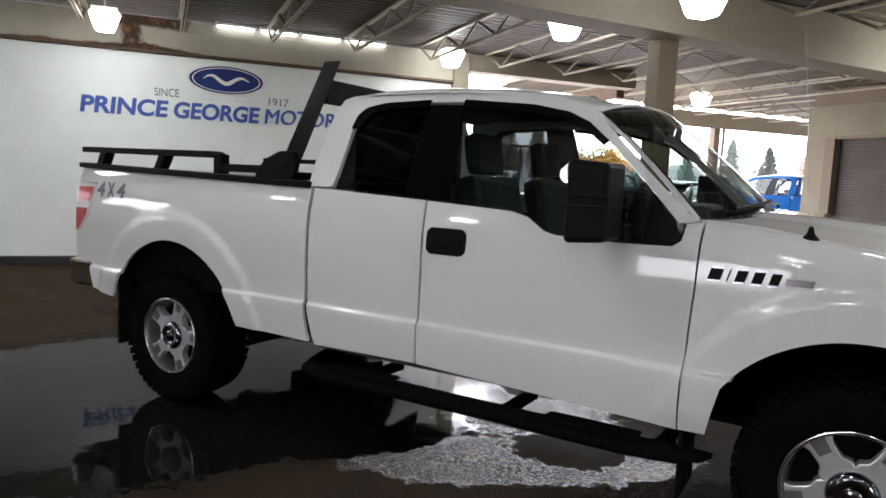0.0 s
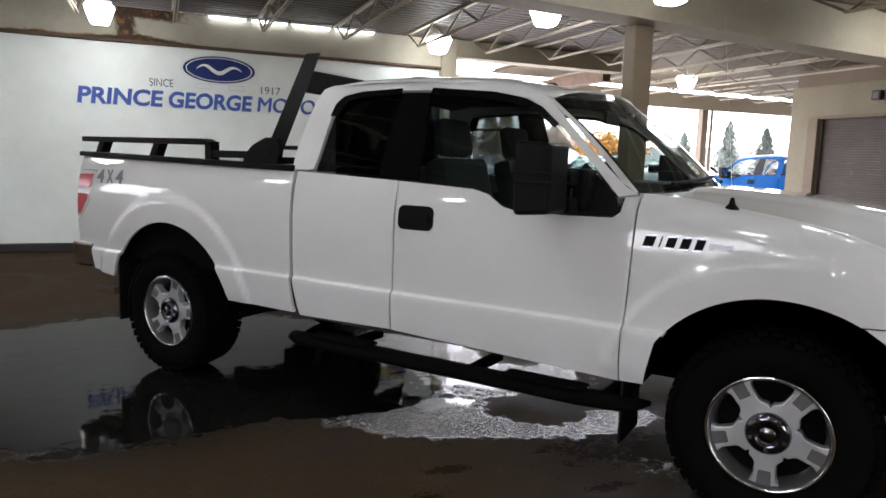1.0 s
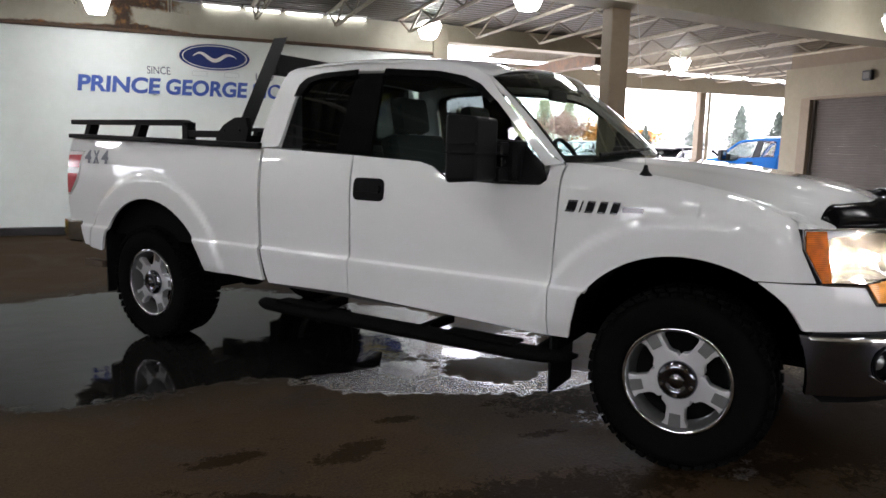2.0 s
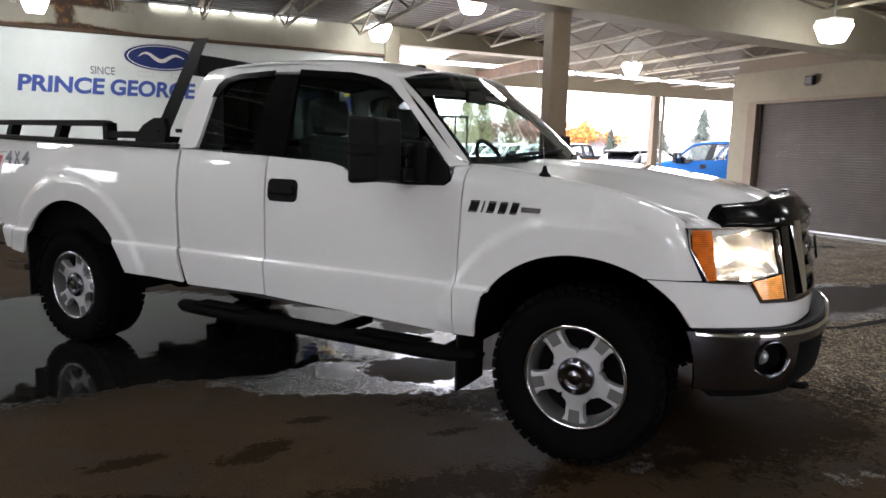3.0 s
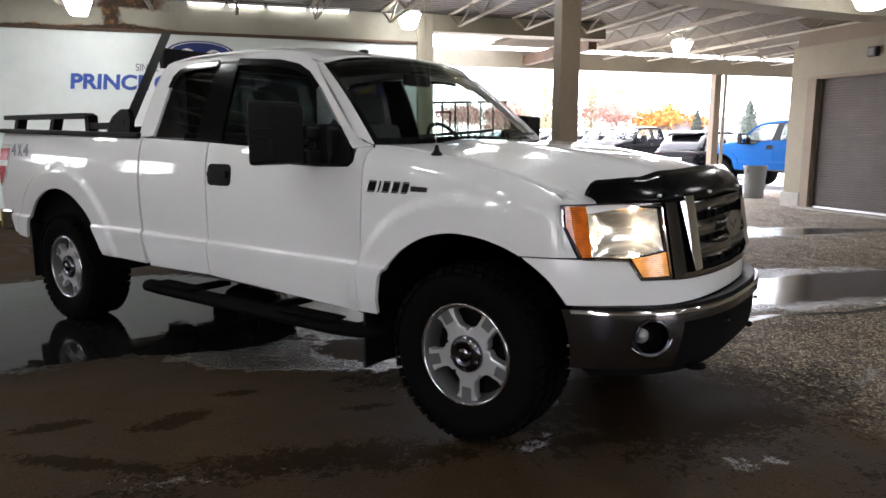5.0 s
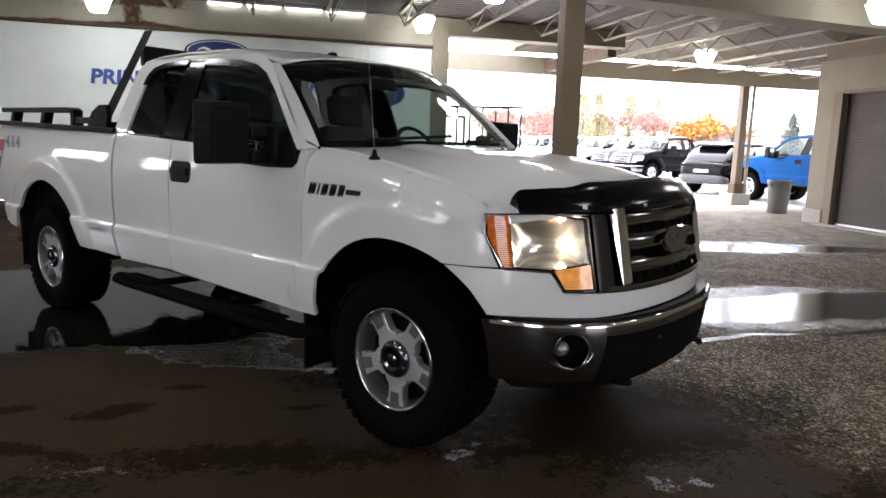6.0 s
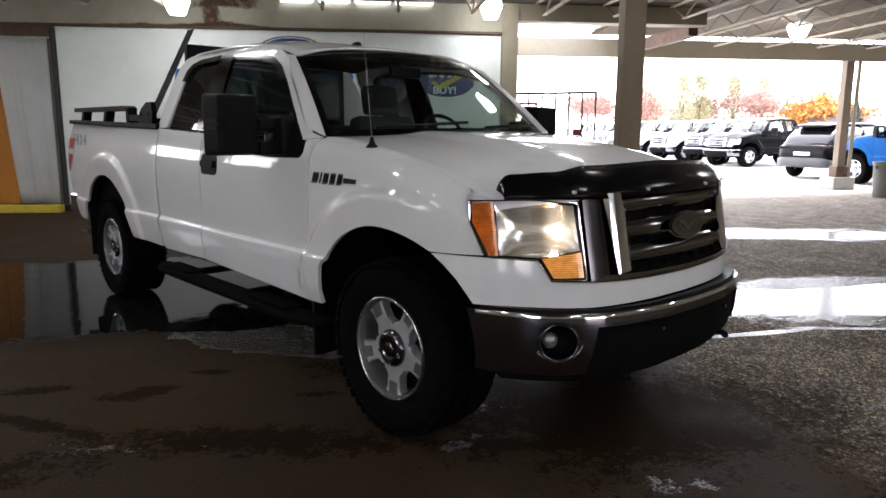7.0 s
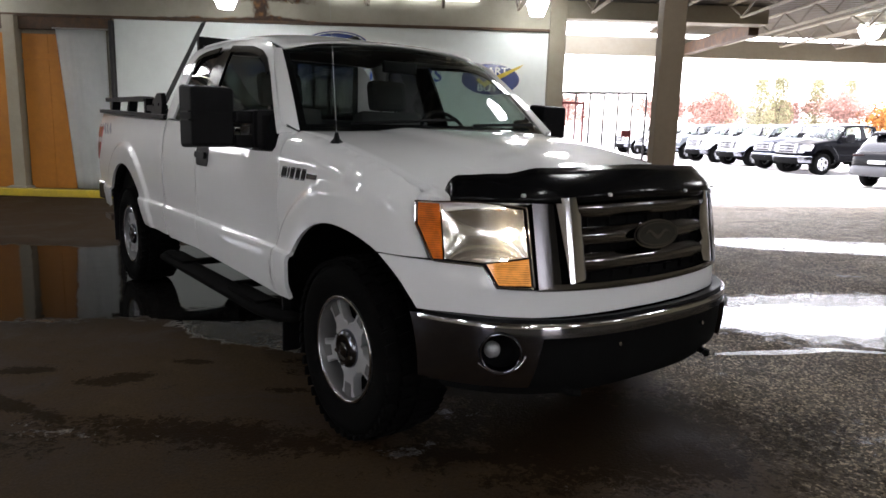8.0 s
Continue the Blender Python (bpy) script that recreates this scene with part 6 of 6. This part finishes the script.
def loft(stations, n=28):
    """Rounded cross-sections (x, half width, low z, high z, squareness) joined along x."""
    bm = bmesh.new()
    rings = []
    for x, w, z0, z1, q in stations:
        ring = []
        for k in range(n):
            a = 2 * math.pi * (k + .5) / n
            c, d = math.cos(a), math.sin(a)
            ring.append(bm.verts.new((x, math.copysign(abs(c) ** q, c) * w, (z0 + z1) / 2 + math.copysign(abs(d) ** q, d) * (z1 - z0) / 2)))
        rings.append(ring)
    for a, b in zip(rings, rings[1:]):
        for k in range(n):
            bm.faces.new((a[k], a[(k + 1) % n], b[(k + 1) % n], b[k]))
    bm.faces.new(rings[0])
    bm.faces.new(rings[-1])
    bmesh.ops.recalc_face_normals(bm, faces=bm.faces)
    return bm


def parked_suv(m):
    """A black crossover with a raked tail: lower body, dark glasshouse, painted roof and pillars."""
    v = thing("parked_suv", "glossy black compact crossover parked outside", "car", m)
    body = part("body", loft([(-2.30, .62, .52, .86, .5), (-2.26, .80, .40, .98, .42), (-2.10, .88, .34, 1.06, .36), (-1.5, .92, .30, 1.10, .34), (0, .93, .28, 1.08, .34), (1.0, .92, .28, 1.06, .34), (1.7, .90, .30, 1.00, .38), (2.15, .84, .34, .90, .42), (2.30, .66, .42, .76, .5)]), P_GLOSS, v, smooth=True)
    part("glasshouse", loft([(-2.16, .70, .98, 1.08, .5), (-1.98, .76, .96, 1.30, .42), (-1.74, .75, .96, 1.52, .40), (-1.2, .76, .96, 1.58, .40), (0, .77, .96, 1.60, .40), (.5, .76, .96, 1.52, .40), (.95, .76, .96, 1.26, .42), (1.25, .74, .96, 1.06, .5)]), M_GLOSSBLK, v, "dark tinted glass all round", smooth=True)
    part("roof", loft([(-1.98, .50, 1.52, 1.57, .6), (-1.80, .58, 1.53, 1.63, .6), (-1.2, .62, 1.55, 1.67, .6), (0, .62, 1.56, 1.68, .6), (.42, .56, 1.52, 1.60, .6)]), P_GLOSS, v, "black roof with a rear spoiler", smooth=True)
    for s in (-1, 1):
        for x0, z0, x1, z1 in ((-1.95, 1.04, -1.62, 1.58), (-.60, 1.04, -.66, 1.60), (1.16, 1.04, .42, 1.56)):
            part("pillar", bent([(x0, s * .79, z0), ((x0 + x1) / 2, s * .765, (z0 + z1) / 2), (x1, s * .64, z1)], .045), P_GLOSS, body, smooth=True)
        part("waist_strip", bent([(-1.95, s * .895, 1.055), (-1.2, s * .915, 1.062), (0, s * .92, 1.055), (1.1, s * .905, 1.04)], .012), M_SIDEBAR, body, "bright waist strip")
        part("tail_lamp", boxed(-2.285, min(s * .42, s * .80), .90, -2.14, max(s * .42, s * .80), .965, bevel=0.02), M_DARKRED, body, "slim dark red tail lamp")
        for x in (-1.38, 1.40):
            part("arch", prism(arc(x, .36, .43, 0, 180, 16), min(s * .80, s * .938), max(s * .80, s * .938), "Y"), M_UNDER, body, "dark wheel arch")
            w = lathe([(.20, .10), (.33, .10), (.35, .06), (.35, -.06), (.33, -.10), (.20, -.11)], 28, "Y", closed=True)
            w.transform(pose(x, s * .85, .35))
            w = part("wheel", w, M_RUBBER, v, smooth=True)
            r = lathe([(.001, -.09), (.05, -.10), (.20, -.095), (.21, -.10)], 24, "Y", caps=False)
            r.transform(pose(x, s * .85, .35, 0, 0, 0 if s < 0 else 180))
            part("rim", r, M_ALLOY, w, "grey alloy rim", smooth=True)
        part("side_mirror", boxed(.72, min(s * .88, s * 1.05), 1.06, .84, max(s * .88, s * 1.05), 1.20, bevel=0.03), P_GLOSS, body)
    part("rear_skirt", loft([(-2.36, .60, .38, .60, .5), (-2.30, .82, .34, .64, .4), (-2.12, .89, .33, .62, .4)]), M_SKIRT, body, "grey plastic bumper skirt", smooth=True)
    part("plate_bar", boxed(-2.325, -.26, .70, -2.29, .26, .80, bevel=0.004), M_WHITE, body, "plain pale plate")
    return v


parked_suv(pose(14.2, 16.8, 0, 0, 0, 21))

# ---- trees and houses far off ----
M_BARK = surface("bark", (0.11, 0.085, 0.065), 0.9, var=0.3, bumpy=0.3)


def leaf_mat(name, color):
    m, nd, lk, b = nodes_of(name)
    g = nd.new("ShaderNodeNewGeometry")
    r = ramp(nd, lk, g.outputs["Random Per Island"], [(0.0, tuple(c * .55 for c in color)), (0.6, color), (1.0, tuple(min(1, c * 1.5) for c in color))])
    lk.new(r.outputs["Color"], b.inputs["Base Color"])
    b.inputs["Roughness"].default_value = 0.8
    return m


L_ORANGE = leaf_mat("orange_leaves", (0.50, 0.21, 0.05))
L_RED = leaf_mat("red_leaves", (0.36, 0.20, 0.16))
L_YELLOW = leaf_mat("yellow_green_leaves", (0.32, 0.30, 0.17))
L_GREEN = leaf_mat("conifer_needles", (0.10, 0.12, 0.10))
rng = random.Random(7)


def tree(x, y, h, spread, leaves, label, shape="round"):
    t = thing("tree", label, "tree", pose(x, y, 0, 0, 0, rng.uniform(0, 360)), "far trees")
    bm = bmesh.new()
    tube(bm, (0, 0, 0), (.05 * h * rng.uniform(-.3, .3), 0, h * .55), .022 * h, .012 * h, n=8)
    if shape == "cone":
        tube(bm, (0, 0, h * .5), (0, 0, h), .012 * h, .003 * h, n=6)
    tips = []
    for k in range(9):
        a = rng.uniform(0, 6.28)
        z0 = h * rng.uniform(.25, .55)
        rr = spread * rng.uniform(.4, .85)
        tip = (rr * math.cos(a), rr * math.sin(a), z0 + h * rng.uniform(.12, .35))
        if shape != "cone":
            tube(bm, (0, 0, z0), tip, .008 * h, .003 * h, n=5)
        tips.append(Vector(tip))
    part("trunk", bm, M_BARK, t)
    verts, faces = [], []
    n = 4200
    for k in range(n):
        if shape == "round":
            c = rng.choice(tips) if rng.random() < .8 else Vector((0, 0, h * .7))
            d = Vector((rng.gauss(0, 1), rng.gauss(0, 1), rng.gauss(0, .8)))
            p = c + d * spread * .22
            p.z = min(max(p.z, h * .18), h * 1.02)
            s = spread * .046
        elif shape == "tall":
            z = h * rng.uniform(.12, 1.0)
            rr = spread * (1 - abs(z / h - .45) * 1.1) * rng.random() ** .5
            a = rng.uniform(0, 6.28)
            p = Vector((rr * math.cos(a), rr * math.sin(a), z))
            s = spread * .06
        else:
            z = h * rng.uniform(.08, 1.0)
            tier = 1 - ((z / h * 9) % 1) * .35
            a = rng.uniform(0, 6.28)
            rr = spread * (1.04 - z / h) ** .8 * tier * rng.random() ** .4 * (.72 + .28 * math.sin(3 * a + z * 2.1) + .15 * math.sin(7 * a - z))
            p = Vector((rr * math.cos(a), rr * math.sin(a), z - rr * .25))
            s = spread * .055
        u = Vector((rng.gauss(0, 1), rng.gauss(0, 1), rng.gauss(0, 1))).normalized() * s
        w = u.orthogonal().normalized() * s * .7
        i = len(verts)
        verts += [p - u, p + w, p + u, p - w]
        faces.append((i, i + 1, i + 2, i + 3))
    me = bpy.data.meshes.new("crown")
    me.from_pydata([tuple(v) for v in verts], [], faces)
    me.materials.append(leaves)
    c = new("crown", me)
    c.parent = t
    return t


for x, y, h, sp, lf, lab, sh in (
        (74, 105, 6.0, 5.0, L_ORANGE, "round orange autumn tree far across the lot", "round"),
        (64.5, 109, 7.2, 3.6, L_RED, "reddish autumn tree far across the lot", "round"),
        (57.5, 112, 6.6, 3.2, L_RED, "reddish autumn tree far across the lot", "round"),
        (49.5, 105, 8.0, 1.7, L_YELLOW, "tall yellowing poplar far across the lot", "tall"),
        (53.5, 107, 8.4, 1.8, L_YELLOW, "tall yellowing poplar far across the lot", "tall"),
        (61.5, 111, 8.6, 1.9, L_YELLOW, "tall yellowing poplar far across the lot", "tall"),
        (68.5, 114, 8.8, 2.0, L_YELLOW, "tall yellowing poplar far across the lot", "tall"),
        (44.5, 109, 7.4, 3.2, L_YELLOW, "yellowing tree far across the lot", "round"),
        (40.5, 103, 6.0, 3.0, L_RED, "reddish autumn tree far across the lot", "round"),
        (34.5, 107, 6.4, 3.0, L_RED, "reddish autumn tree far across the lot", "round"),
        (80, 92, 8.4, 2.6, L_GREEN, "dark conifer beyond the lot", "cone"),
        (84, 86, 10.4, 3.0, L_GREEN, "dark conifer beyond the lot", "cone"),
        (90, 84, 9.4, 3.2, L_GREEN, "dark conifer beyond the lot", "cone"),
        (76, 100, 7.0, 2.0, L_GREEN, "dark conifer beyond the lot", "cone"),
        (96, 78, 8.2, 4.0, L_RED, "bare reddish tree beyond the lot", "round"),
        (20, 115, 6.0, 3.5, L_RED, "reddish autumn tree far across the lot", "round"),
        (10, 118, 6.4, 3.5, L_YELLOW, "yellowing tree far across the lot", "round")):
    tree(x, y, h * (0.92 if sh == "cone" else 1.25), sp * 1.25, lf, lab, sh)
M_SIDING = surface("pale_siding", (0.55, 0.54, 0.52), 0.7, var=0.1, bumpy=0.1)
M_SHINGLE = surface("grey_shingles", (0.16, 0.15, 0.15), 0.85, var=0.25, small=6, bumpy=0.3)


def far_house(x, y, turn, w, d, h):
    e = thing("house", "low pale house beyond the parking lot", "house", pose(x, y, 0, 0, 0, turn), "far houses")
    part("outer_wall", boxed(-w / 2, -d / 2, 0, w / 2, d / 2, h), M_SIDING, e)
    part("roof", prism([(-d / 2 - .5, h), (d / 2 + .5, h), (0, h + d * .28)], -w / 2 - .4, w / 2 + .4, "X"), M_SHINGLE, e)
    for k in (-.3, .05, .3):
        part("window", boxed(w * k - .6, -d / 2 - .03, 1.0, w * k + .6, -d / 2 + .02, 2.1), M_GLOSSBLK, e)
    return e


far_house(78, 104, -35, 12, 8, 3.0)
far_house(92, 96, -40, 18, 9, 3.0)
far_house(56, 124, -20, 16, 9, 3.2)
